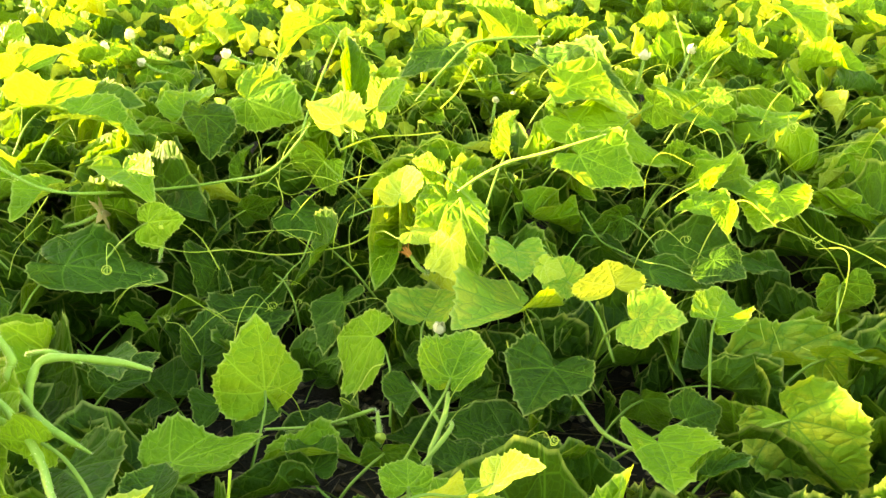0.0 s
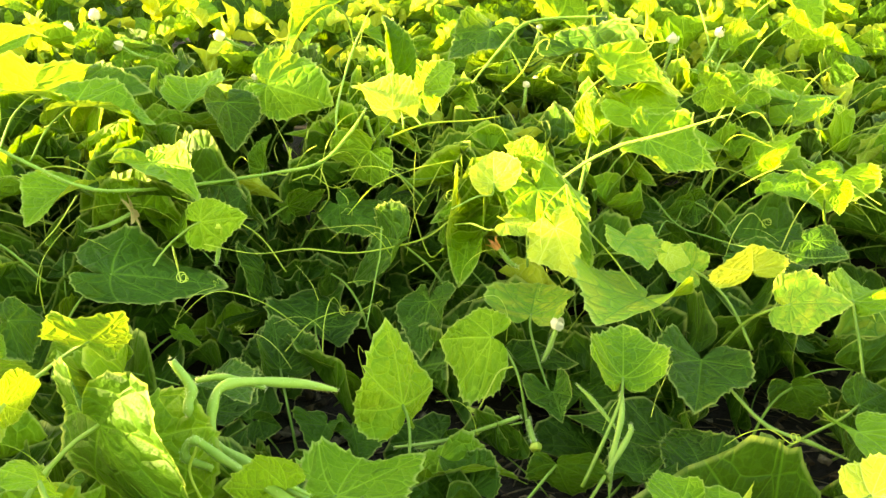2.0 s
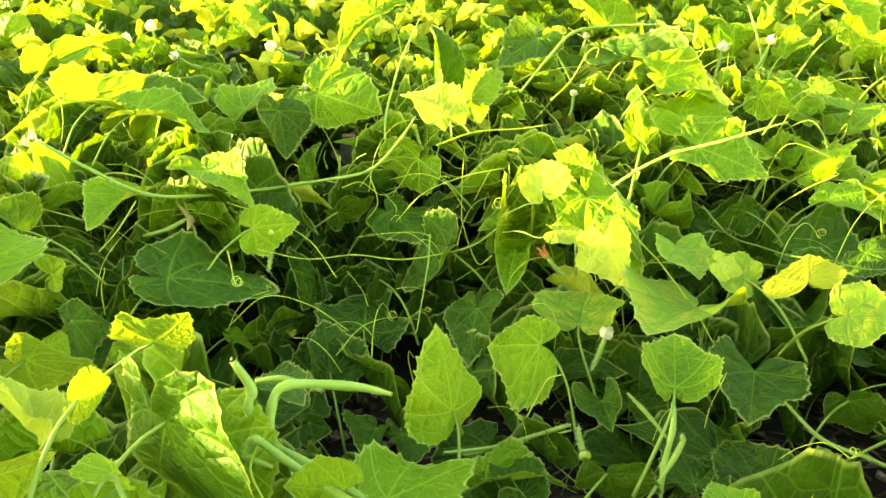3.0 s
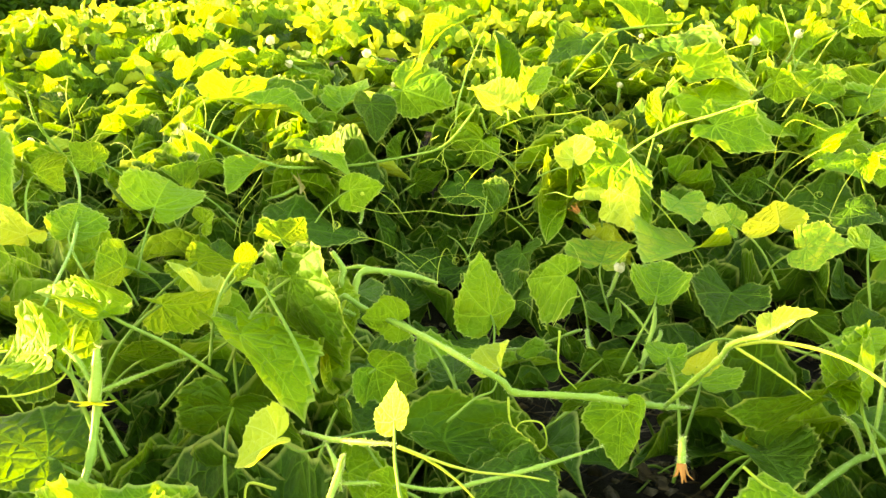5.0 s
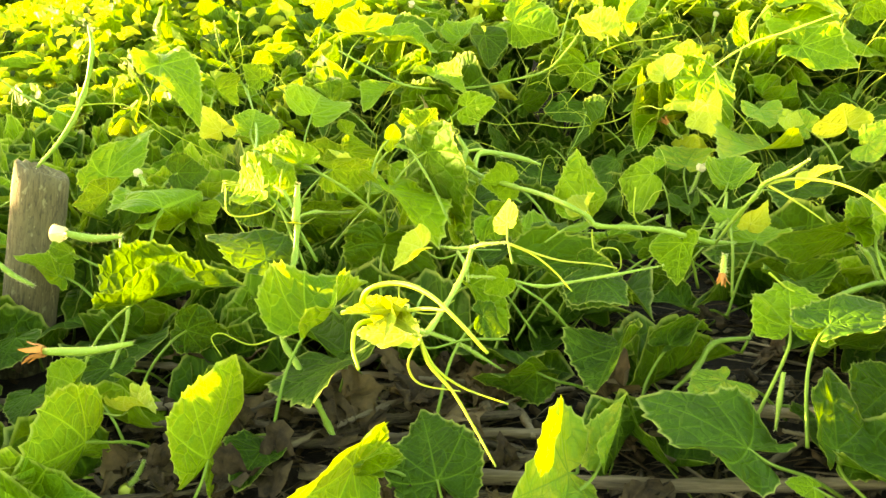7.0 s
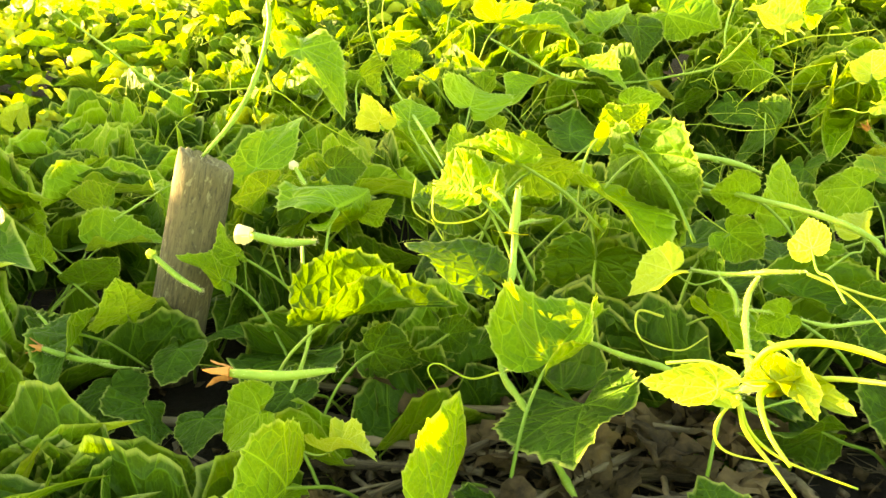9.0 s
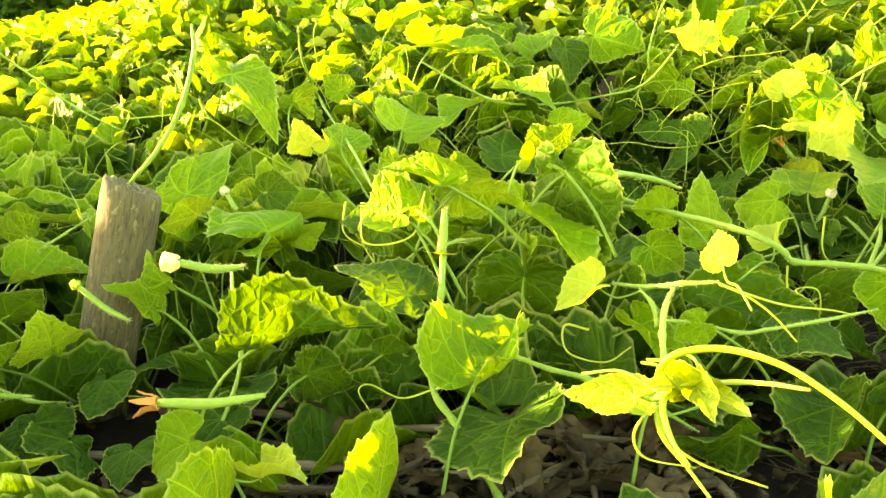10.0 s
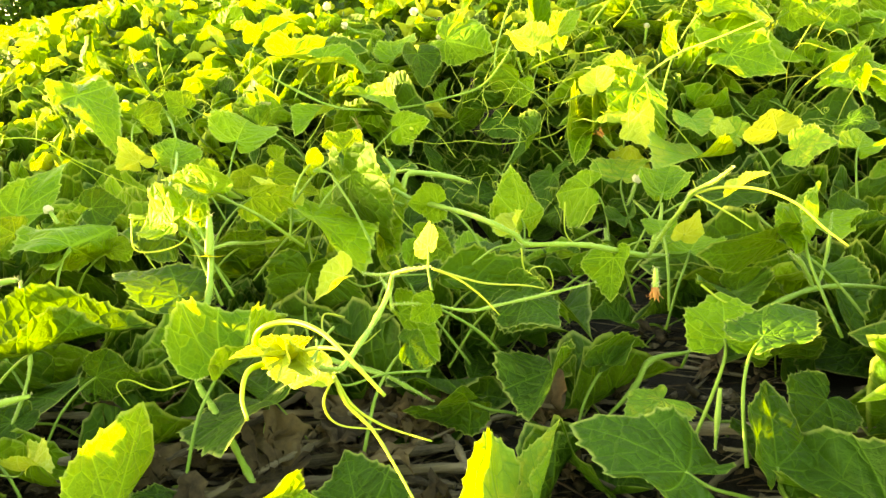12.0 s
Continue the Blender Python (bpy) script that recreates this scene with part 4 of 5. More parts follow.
tendril(1.4, (0.016, 0.230, 0.251), (0.027, 0.228, 0.241), (0.040, 0.228, 0.234), (0.050, 0.228, 0.231), coil=False)
tendril(1.3, (-0.413, 0.300, 0.316), (-0.413, 0.290, 0.294), (-0.391, 0.285, 0.280), (-0.396, 0.285, 0.263), (-0.411, 0.285, 0.261), coil=False)
tendril(1.3, (-0.067, 0.330, 0.291), (-0.068, 0.325, 0.267), (-0.057, 0.325, 0.252), coil=False)
tendril(1.2, (-0.103, 0.280, 0.270), (-0.102, 0.279, 0.254), (-0.093, 0.278, 0.236), (-0.082, 0.277, 0.239), (-0.084, 0.277, 0.254), (-0.097, 0.278, 0.254), (-0.099, 0.279, 0.240), (-0.089, 0.280, 0.235), coil=False)
tendril(2.6, (-0.200, 0.030, 0.301), (-0.211, 0.026, 0.309), (-0.207, 0.022, 0.320), (-0.192, 0.017, 0.325), (-0.176, 0.005, 0.325), (-0.162, -0.008, 0.319), (-0.148, -0.018, 0.308), coil=False)
tendril(2.0, (-0.201, 0.040, 0.297), (-0.190, 0.026, 0.308), (-0.178, 0.014, 0.314), (-0.168, 0.002, 0.318), coil=False)
tendril(2.2, (-0.204, 0.030, 0.302), (-0.211, 0.014, 0.306), (-0.210, 0.000, 0.301), (-0.205, -0.010, 0.296), coil=False)
tendril(2.0, (-0.205, 0.104, 0.258), (-0.201, 0.106, 0.240), (-0.188, 0.106, 0.222), (-0.174, 0.090, 0.208), (-0.160, 0.070, 0.196), coil=False)
tendril(1.6, (-0.205, 0.104, 0.258), (-0.198, 0.107, 0.238), (-0.182, 0.108, 0.224), (-0.154, 0.095, 0.221), coil=False)
tendril(1.4, (-0.206, 0.105, 0.257), (-0.214, 0.106, 0.240), (-0.208, 0.108, 0.226), (-0.184, 0.109, 0.221), coil=False)
placed_leaf("y", -0.214, 0.108, 0.259, 163, -7, -60, 0.036, 0.011, 0.012, 14)
placed_leaf("y", -0.203, 0.050, 0.292, -100, 20, -50, 0.034, 0.011, 0.012, 30)
placed_leaf("y", -0.200, 0.036, 0.301, -55, 5, 40, 0.030, 0.010, 0.011, 26)
placed_leaf("y", -0.203, 0.030, 0.304, -130, 15, -20, 0.026, 0.010, 0.009, 30)
placed_leaf("y", -0.199, 0.024, 0.307, -80, -10, 20, 0.022, 0.008, 0.009, 30)
tendril(1.5, (0.052, 0.688, 0.346), (0.064, 0.675, 0.314), (0.085, 0.659, 0.288), (0.107, 0.637, 0.254), (0.118, 0.622, 0.230))
tendril(1.1, (0.052, 0.688, 0.346), (0.035, 0.688, 0.327), (0.029, 0.683, 0.299), (0.033, 0.673, 0.271))
tendril(1.4, (0.052, 0.688, 0.346), (0.055, 0.678, 0.314), (0.067, 0.667, 0.291))
tendril(1.8, (-0.085, 0.889, 0.364), (-0.043, 0.884, 0.378), (0.006, 0.877, 0.381), (0.035, 0.871, 0.385))
tendril(1.6, (0.035, 0.858, 0.412), (0.055, 0.855, 0.432), (0.071, 0.851, 0.460), (0.081, 0.848, 0.464), (0.079, 0.849, 0.454))
tendril(1.4, (0.175, 0.913, 0.480), (0.206, 0.900, 0.475), (0.215, 0.896, 0.460), (0.205, 0.900, 0.448), (0.185, 0.908, 0.448))
tendril(1.1, (-0.159, 0.872, 0.336), (-0.152, 0.866, 0.307), (-0.165, 0.861, 0.287), (-0.145, 0.860, 0.280), (-0.132, 0.864, 0.300), (-0.143, 0.868, 0.315))
tendril(1.3, (0.088, 0.601, 0.240), (0.093, 0.588, 0.216))
tendril(1.1, (-0.016, 0.596, 0.223), (-0.027, 0.597, 0.219), (-0.037, 0.592, 0.205), (-0.046, 0.587, 0.192))
tendril(1.1, (-0.344, 0.266, 0.330), (-0.353, 0.256, 0.301), (-0.382, 0.241, 0.300), (-0.384, 0.245, 0.323))
tendril(1.3, (-0.631, 0.191, 0.179), (-0.612, 0.210, 0.184), (-0.587, 0.229, 0.185), (-0.565, 0.241, 0.179))
tendril(1.4, (-0.387, 0.273, 0.315), (-0.395, 0.268, 0.300), (-0.378, 0.262, 0.269), (-0.372, 0.261, 0.261))
tendril(1.4, (-0.234, 0.240, 0.239), (-0.250, 0.242, 0.241), (-0.248, 0.235, 0.225), (-0.224, 0.231, 0.220), (-0.207, 0.234, 0.230))
tendril(1.4, (-1.041, 0.772, 0.418), (-1.028, 0.782, 0.425), (-1.006, 0.799, 0.452), (-0.991, 0.808, 0.487))
tendril(1.4, (-1.041, 0.772, 0.418), (-1.016, 0.792, 0.431), (-0.984, 0.815, 0.431), (-0.959, 0.832, 0.423))
tendril(1.4, (-0.735, 0.750, 0.433), (-0.724, 0.767, 0.438), (-0.706, 0.774, 0.420))
tendril(1.1, (-0.591, 0.719, 0.383), (-0.576, 0.725, 0.396), (-0.576, 0.726, 0.439), (-0.571, 0.727, 0.459))
tendril(1.5, (-0.704, 0.477, 0.369), (-0.636, 0.515, 0.365), (-0.596, 0.530, 0.331), (-0.519, 0.550, 0.279))
tendril(1.4, (-0.212, 0.416, 0.279), (-0.225, 0.413, 0.279), (-0.245, 0.413, 0.289))
tendril(1.6, (-0.209, 0.415, 0.278), (-0.220, 0.411, 0.274), (-0.224, 0.402, 0.262))
tendril(1.1, (-0.373, 0.770, 0.339), (-0.390, 0.759, 0.314), (-0.406, 0.749, 0.297))
tendril(1.1, (-0.330, 0.179, 0.223), (-0.347, 0.170, 0.222), (-0.364, 0.165, 0.233), (-0.370, 0.160, 0.231), (-0.363, 0.158, 0.218))

# ---- buds and flowers ----
bud("white", (0.029, 0.632, 0.236), (0.017, 0.628, 0.210), 0.0075)
bud("green", (-0.016, 0.532, 0.194), (-0.018, 0.541, 0.208), 0.0055)
bud("white", (0.308, 1.047, 0.454), (0.301, 1.051, 0.416), 0.0095)
bud("white", (-0.513, 1.271, 0.479), (-0.506, 1.273, 0.444), 0.0110)
bud("white", (-0.486, 1.317, 0.498), (-0.480, 1.323, 0.465), 0.0110)
bud("white", (-0.426, 1.207, 0.459), (-0.396, 1.212, 0.444), 0.0090)
bud("white", (-0.286, 1.186, 0.470), (-0.256, 1.201, 0.455), 0.0100)
bud("white", (0.365, 1.032, 0.461), (0.353, 1.038, 0.429), 0.0090)
bud("star", (-0.337, 0.804, 0.313), (-0.382, 0.802, 0.298), 0.0110)
bud("withered", (0.002, 0.727, 0.280), (0.019, 0.723, 0.262), 0.0070)
bud("white", (-0.498, 0.200, 0.300), (-0.455, 0.205, 0.295), 0.0085, 1.4)
bud("withered", (-0.491, 0.142, 0.229), (-0.425, 0.150, 0.232), 0.0095, 1.5)
bud("green", (-0.600, 0.232, 0.272), (-0.560, 0.226, 0.248), 0.0050)
bud("withered", (-0.645, 0.158, 0.228), (-0.605, 0.172, 0.214), 0.0055)
bud("withered", (-0.012, 0.243, 0.246), (-0.010, 0.250, 0.258), 0.0060)
bud("green", (-0.415, 0.100, 0.150), (-0.405, 0.108, 0.165), 0.0065)
bud("green", (-0.250, 0.749, 0.305), (-0.255, 0.741, 0.275), 0.0060)
bud("white", (-0.570, 0.420, 0.300), (-0.552, 0.410, 0.280), 0.0060)
bud("yellow", (-0.332, 0.248, 0.291), (-0.329, 0.256, 0.319), 0.0070, 1.5)


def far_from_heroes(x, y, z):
    """Whether a filling leaf stays under the placed ones and out of the camera's sight lines to them."""
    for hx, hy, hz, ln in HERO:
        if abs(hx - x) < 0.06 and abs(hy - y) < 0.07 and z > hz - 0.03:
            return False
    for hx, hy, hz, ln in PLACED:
        # x -0.12, y -0.15, z 0.45: about where the camera stands
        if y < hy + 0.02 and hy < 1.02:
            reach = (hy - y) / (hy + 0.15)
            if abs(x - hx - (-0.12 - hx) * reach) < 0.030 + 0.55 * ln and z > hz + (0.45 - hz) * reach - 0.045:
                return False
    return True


# ---- filling leaves of the bed, under and between the others ----
def small_leaf_mesh(kind, seed, angles, rings, stalk=True):
    r = np.random.default_rng(seed)
    length = 1.0
    v, f, uv = leaf_shape(r, length, float(r.uniform(0.34, 0.47)), float(r.uniform(0, 42)), 0.0, float(r.uniform(0, 1.0)), float(r.uniform(0, 0.5)), float(r.uniform(0.04, 0.10)), angles, rings, 0.3)
    slots = [0] * len(f)
    if stalk:
        pts = spline([(0, 0, 0), (0.02, -0.16, -0.10), (0.10, -0.38, -0.32), (0.2, -0.52, -0.6)], 3)
        tv, tf = tube(pts, 0.010, 5)
        f = list(f) + [tuple(i + len(v) for i in q) for q in tf]
        slots += [1] * len(tf)
        uv = np.vstack([uv, np.zeros((len(tv), 2))])
        v = np.vstack([v, tv])
    return v, f, uv, slots


FILL = {}
FILL_RINGS = (0.0, 0.25, 0.5, 0.75, 1.0)
for kind, count in (("d", 7), ("g", 7), ("y", 4)):
    FILL[kind] = []
    for s in range(count):
        v, f, uv, slots = small_leaf_mesh(kind, 100 + s + 50 * ord(kind), 47, FILL_RINGS)
        FILL[kind].append(mesh_from("leaf", v, f, [LEAF[kind], STEM], uv, slots, np.concatenate([np.repeat(FILL_RINGS, 47), np.zeros(len(v) - 47 * len(FILL_RINGS))])))

fill_rng = np.random.default_rng(21)
made = 0
for _ in range(9000):
    x, y = fill_rng.uniform(-1.25, 0.95), fill_rng.uniform(0.0, 1.30)
    top = canopy_height(x, y)
    depth = fill_rng.uniform(0.0, 1.0)
    low = ground_height(x, y) + 0.02
    z = low + (top - low) * (0.97 - 0.80 * depth ** 2.2)
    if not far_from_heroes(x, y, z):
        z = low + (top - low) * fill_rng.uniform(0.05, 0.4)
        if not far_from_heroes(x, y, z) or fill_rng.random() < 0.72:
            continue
    if y < 0.25 and -0.48 < x < -0.12 and fill_rng.random() < 0.75:
        continue
    if (x + 0.6) ** 2 + (y - 0.27) ** 2 < 0.05 ** 2:
        continue
    gap = noise.noise((x * 8.0, y * 8.0, 3.0))
    if gap < (0.06 if y < 0.78 else -0.16) and z > low + 0.25 * (top - low):
        continue
    # dark kind low, lighter kinds on top: shade and sun put into colour
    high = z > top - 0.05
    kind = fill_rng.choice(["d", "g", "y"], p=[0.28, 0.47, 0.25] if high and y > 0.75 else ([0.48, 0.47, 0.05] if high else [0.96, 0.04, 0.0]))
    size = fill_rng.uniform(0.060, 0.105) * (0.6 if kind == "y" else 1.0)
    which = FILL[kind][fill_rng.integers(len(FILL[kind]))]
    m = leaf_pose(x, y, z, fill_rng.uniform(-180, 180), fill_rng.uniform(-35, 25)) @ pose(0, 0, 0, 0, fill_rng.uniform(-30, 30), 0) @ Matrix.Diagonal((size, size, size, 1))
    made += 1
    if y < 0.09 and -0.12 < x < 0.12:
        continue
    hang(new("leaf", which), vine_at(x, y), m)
    if made >= 2700:
        break


# the lowest layer, its shade put into the dark leaf colour
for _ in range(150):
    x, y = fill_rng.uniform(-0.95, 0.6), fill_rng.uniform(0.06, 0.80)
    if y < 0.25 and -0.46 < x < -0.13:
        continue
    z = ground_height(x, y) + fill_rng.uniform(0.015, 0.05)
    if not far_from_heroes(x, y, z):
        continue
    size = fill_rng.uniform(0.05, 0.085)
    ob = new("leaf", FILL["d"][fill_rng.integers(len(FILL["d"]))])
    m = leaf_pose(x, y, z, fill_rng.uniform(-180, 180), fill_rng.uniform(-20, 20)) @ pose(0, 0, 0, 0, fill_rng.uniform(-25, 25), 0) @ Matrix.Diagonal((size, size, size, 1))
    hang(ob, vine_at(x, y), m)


# leaves between the near ones, most with shade put into their colour
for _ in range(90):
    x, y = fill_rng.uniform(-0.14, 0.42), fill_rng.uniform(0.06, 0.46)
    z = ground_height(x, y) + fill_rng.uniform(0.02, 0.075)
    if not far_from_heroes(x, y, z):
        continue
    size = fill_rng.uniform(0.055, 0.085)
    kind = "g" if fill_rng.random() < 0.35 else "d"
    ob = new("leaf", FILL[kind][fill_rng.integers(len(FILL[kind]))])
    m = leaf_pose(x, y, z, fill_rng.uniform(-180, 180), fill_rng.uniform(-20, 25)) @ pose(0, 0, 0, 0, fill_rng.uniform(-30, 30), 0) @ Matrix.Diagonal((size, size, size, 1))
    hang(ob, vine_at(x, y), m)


for _ in range(260):
    x, y = fill_rng.uniform(-0.85, -0.44), fill_rng.uniform(-0.02, 0.24)
    z = ground_height(x, y) + fill_rng.uniform(0.015, 0.06)
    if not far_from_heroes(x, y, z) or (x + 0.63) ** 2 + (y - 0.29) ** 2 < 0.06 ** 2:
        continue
    size = fill_rng.uniform(0.06, 0.09)
    kind = "g" if fill_rng.random() < 0.45 else "d"
    ob = new("leaf", FILL[kind][fill_rng.integers(len(FILL[kind]))])
    m = leaf_pose(x, y, z, fill_rng.uniform(-180, 180), fill_rng.uniform(-15, 25)) @ pose(0, 0, 0, 0, fill_rng.uniform(-25, 25), 0) @ Matrix.Diagonal((size, size, size, 1))
    hang(ob, vine_at(x, y), m)

for _ in range(40):
    x, y = fill_rng.uniform(-0.42, 0.30), fill_rng.uniform(0.34, 0.66)
    z = ground_height(x, y) + fill_rng.uniform(0.012, 0.045)
    size = fill_rng.uniform(0.045, 0.075)
    ob = new("leaf", FILL["d"][fill_rng.integers(len(FILL["d"]))])
    m = leaf_pose(x, y, z, fill_rng.uniform(-180, 180), fill_rng.uniform(-15, 20)) @ pose(0, 0, 0, 0, fill_rng.uniform(-20, 20), 0) @ Matrix.Diagonal((size, size, size, 1))
    hang(ob, vine_at(x, y), m)


# broad leaves over the soil, coloured dark for the shade in the gaps
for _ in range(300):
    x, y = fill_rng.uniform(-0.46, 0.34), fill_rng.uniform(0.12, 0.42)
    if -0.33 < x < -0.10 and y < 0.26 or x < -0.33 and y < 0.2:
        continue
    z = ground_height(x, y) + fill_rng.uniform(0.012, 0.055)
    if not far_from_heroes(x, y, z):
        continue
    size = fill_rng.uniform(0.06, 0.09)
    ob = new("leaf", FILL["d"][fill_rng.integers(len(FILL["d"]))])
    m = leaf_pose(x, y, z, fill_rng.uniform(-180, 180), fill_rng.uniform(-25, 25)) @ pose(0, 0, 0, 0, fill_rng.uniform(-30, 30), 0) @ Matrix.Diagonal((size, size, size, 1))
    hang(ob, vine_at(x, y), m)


# ---- thin tendrils and shoots over the bed ----
def tendril_mesh(seed):
    """A thin arching tendril about 0.1 m long, some of them with a coiled end."""
    r = np.random.default_rng(seed)
    bend, rise = r.uniform(-0.05, 0.05), r.uniform(0.01, 0.06)
    pts = spline([(0, 0, 0), (0.03, bend * 0.3, rise * 0.7), (0.065, bend * 0.8, rise), (0.10, bend * 1.2, rise * r.uniform(0.3, 1.1))], 7)
    if seed % 6 == 0:
        w = np.linspace(0, 4.6 * math.pi, 44)[1:]
        rad = np.linspace(0.006, 0.0025, 43)
        pts = np.vstack([pts, pts[-1] + np.stack([0.0012 * w, rad * np.sin(w), rad[0] - rad * np.cos(w)], 1)])
    v, f = tube(pts, np.linspace(0.00065, 0.0003, len(pts)), 5)
    return mesh_from("tendril", v, f, [TENDRIL])


TWINES = [tendril_mesh(k) for k in range(14)]
for _ in range(340):
    x, y = fill_rng.uniform(-1.2, 0.9), fill_rng.uniform(0.68, 1.34)
    if fill_rng.random() > (1.0 if y > 0.8 else 0.3):
        continue
    z = canopy_height(x, y) + fill_rng.uniform(-0.045, 0.012)
    s = fill_rng.uniform(0.45, 1.1)
    ob = new("tendril", TWINES[fill_rng.integers(len(TWINES))])
    hang(ob, vine_at(x, y), pose(x, y, z, fill_rng.uniform(-30, 30), fill_rng.uniform(-30, 15), fill_rng.uniform(-180, 180)) @ Matrix.Scale(s, 4))

near_rng = np.random.default_rng(58)
for _ in range(60):
    x, y = near_rng.uniform(-0.85, 0.5), near_rng.uniform(0.40, 0.78)
    if (x + 0.6) ** 2 + (y - 0.27) ** 2 < 0.06 ** 2:
        continue
    z = canopy_height(x, y) + near_rng.uniform(-0.06, -0.01)
    ob = new("tendril", TWINES[near_rng.integers(len(TWINES))])
    hang(ob, vine_at(x, y), pose(x, y, z, near_rng.uniform(-40, 40), near_rng.uniform(-35, 20), near_rng.uniform(-180, 180)) @ Matrix.Scale(near_rng.uniform(0.35, 0.8), 4))

# runners that creep over the upper leaves
for _ in range(120):
    x, y = fill_rng.uniform(-1.1, 0.8), fill_rng.uniform(0.72, 1.36)
    h, bend, ln = fill_rng.uniform(-180, 180), fill_rng.uniform(-70, 70), fill_rng.uniform(0.10, 0.26)
    px, py, line = x, y, []
    for k in range(7):
        line.append((px, py, canopy_height(px, py) + fill_rng.uniform(-0.012, 0.014) + (0.02 * (k - 4) if k > 4 else 0.0)))
        px, py = px + math.cos(radians(h)) * ln / 6, py + math.sin(radians(h)) * ln / 6
        h += bend / 6
    line = spline(line, 5)
    v, f = tube(line - line[0], np.linspace(0.0011, 0.0004, len(line)) * fill_rng.uniform(0.6, 1.0), 6)
    hang(new("stem", mesh_from("stem", v, f, [TENDRIL if fill_rng.random() < 0.3 else STEM])), vine_at(x, y), Matrix.Translation(line[0]))

for _ in range(16):
    x, y = fill_rng.uniform(-0.95, 0.75), fill_rng.uniform(0.95, 1.36)
    z = canopy_height(x, y) + fill_rng.uniform(-0.01, 0.012)
    tip = np.array((x, y, z)) + [fill_rng.uniform(-0.015, 0.015), fill_rng.uniform(-0.012, 0.012), fill_rng.uniform(0.014, 0.03)]
    bud("white" if fill_rng.random() < 0.75 else "green", tip, (x, y, z), fill_rng.uniform(0.0045, 0.0075))


# ---- the bed beyond, as one mass of leaves ----
def leaf_mass(name, label, kind, area, count, sizes, angles, rings, seed, lift=(-0.10, 0.02), upright=40, tilt=45):
    r = np.random.default_rng(seed)
    bases = [small_leaf_mesh(kind, 300 + s, angles, rings, False)[:3] for s in range(6)]
    vs, fs, us, n = [], [], [], 0
    for _ in range(count):
        x, y = r.uniform(area[0], area[1]), r.uniform(area[2], area[3])
        size = r.uniform(*sizes)
        z = canopy_height(x, y) + r.uniform(*lift) + 0.03 * noise.noise((x * 6, y * 6, 1.0))
        v, f, uv = bases[r.integers(6)]
        m = np.array(leaf_pose(x, y, z, r.uniform(-180, 180), r.uniform(-35, upright)) @ pose(0, 0, 0, 0, r.uniform(-tilt, tilt), 0))
        vs.append((v * size) @ m[:3, :3].T + m[:3, 3])
        fs.append(np.array([q if len(q) == 4 else (*q, q[-1]) for q in f]) + n)
        us.append(uv)
        n += len(v)
    faces = [tuple(dict.fromkeys(q)) for q in np.vstack(fs).tolist()]
    ob = new(name, mesh_from(name, np.vstack(vs), faces, [LEAF_MASS[kind]], np.vstack(us)))
    return tagged(ob, label, "foliage", kind="stuff")


R3, R2 = (0.0, 0.55, 1.0), (0.0, 1.0)
# sunlit masses carry the sun in a lighter leaf colour, dark ones lie lower
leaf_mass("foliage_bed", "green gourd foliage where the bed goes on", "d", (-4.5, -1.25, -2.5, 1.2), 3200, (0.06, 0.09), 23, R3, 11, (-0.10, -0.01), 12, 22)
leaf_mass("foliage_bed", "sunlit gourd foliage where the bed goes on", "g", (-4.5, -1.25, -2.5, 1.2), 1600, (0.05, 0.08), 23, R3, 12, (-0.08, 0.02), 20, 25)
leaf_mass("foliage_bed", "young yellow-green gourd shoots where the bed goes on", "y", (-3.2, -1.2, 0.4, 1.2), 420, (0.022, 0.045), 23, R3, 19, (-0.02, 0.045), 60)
# heap outside the view, added only to block sun from the nearer leaves
leaf_mass("foliage_bed", "unseen gourd foliage added beside the bed to shade it", "d", (-2.3, -1.40, 0.48, 0.98), 235, (0.07, 0.1), 15, R2, 18, (-0.05, 0.24))
# bed carried on unseen behind the camera, also to block low sun
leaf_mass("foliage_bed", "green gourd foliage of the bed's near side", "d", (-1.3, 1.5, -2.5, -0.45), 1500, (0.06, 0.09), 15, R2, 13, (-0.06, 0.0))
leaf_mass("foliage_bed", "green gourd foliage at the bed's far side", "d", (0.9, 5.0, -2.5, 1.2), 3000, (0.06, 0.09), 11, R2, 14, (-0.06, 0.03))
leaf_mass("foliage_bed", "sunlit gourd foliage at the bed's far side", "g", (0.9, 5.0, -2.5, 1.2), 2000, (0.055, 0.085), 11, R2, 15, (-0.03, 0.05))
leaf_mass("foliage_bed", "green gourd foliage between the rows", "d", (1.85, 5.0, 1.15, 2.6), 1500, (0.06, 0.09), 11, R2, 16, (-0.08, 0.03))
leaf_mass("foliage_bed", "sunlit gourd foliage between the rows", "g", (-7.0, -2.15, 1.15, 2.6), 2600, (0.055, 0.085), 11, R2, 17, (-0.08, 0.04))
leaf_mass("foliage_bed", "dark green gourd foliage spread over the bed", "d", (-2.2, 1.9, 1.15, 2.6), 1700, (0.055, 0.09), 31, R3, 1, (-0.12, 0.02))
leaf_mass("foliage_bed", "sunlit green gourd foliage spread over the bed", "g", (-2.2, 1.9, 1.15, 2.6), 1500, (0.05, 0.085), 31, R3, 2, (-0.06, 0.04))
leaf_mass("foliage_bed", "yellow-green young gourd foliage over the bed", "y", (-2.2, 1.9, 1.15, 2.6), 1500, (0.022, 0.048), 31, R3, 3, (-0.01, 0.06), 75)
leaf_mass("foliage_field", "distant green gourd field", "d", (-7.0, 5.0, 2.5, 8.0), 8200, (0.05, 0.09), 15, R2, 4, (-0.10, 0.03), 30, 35)
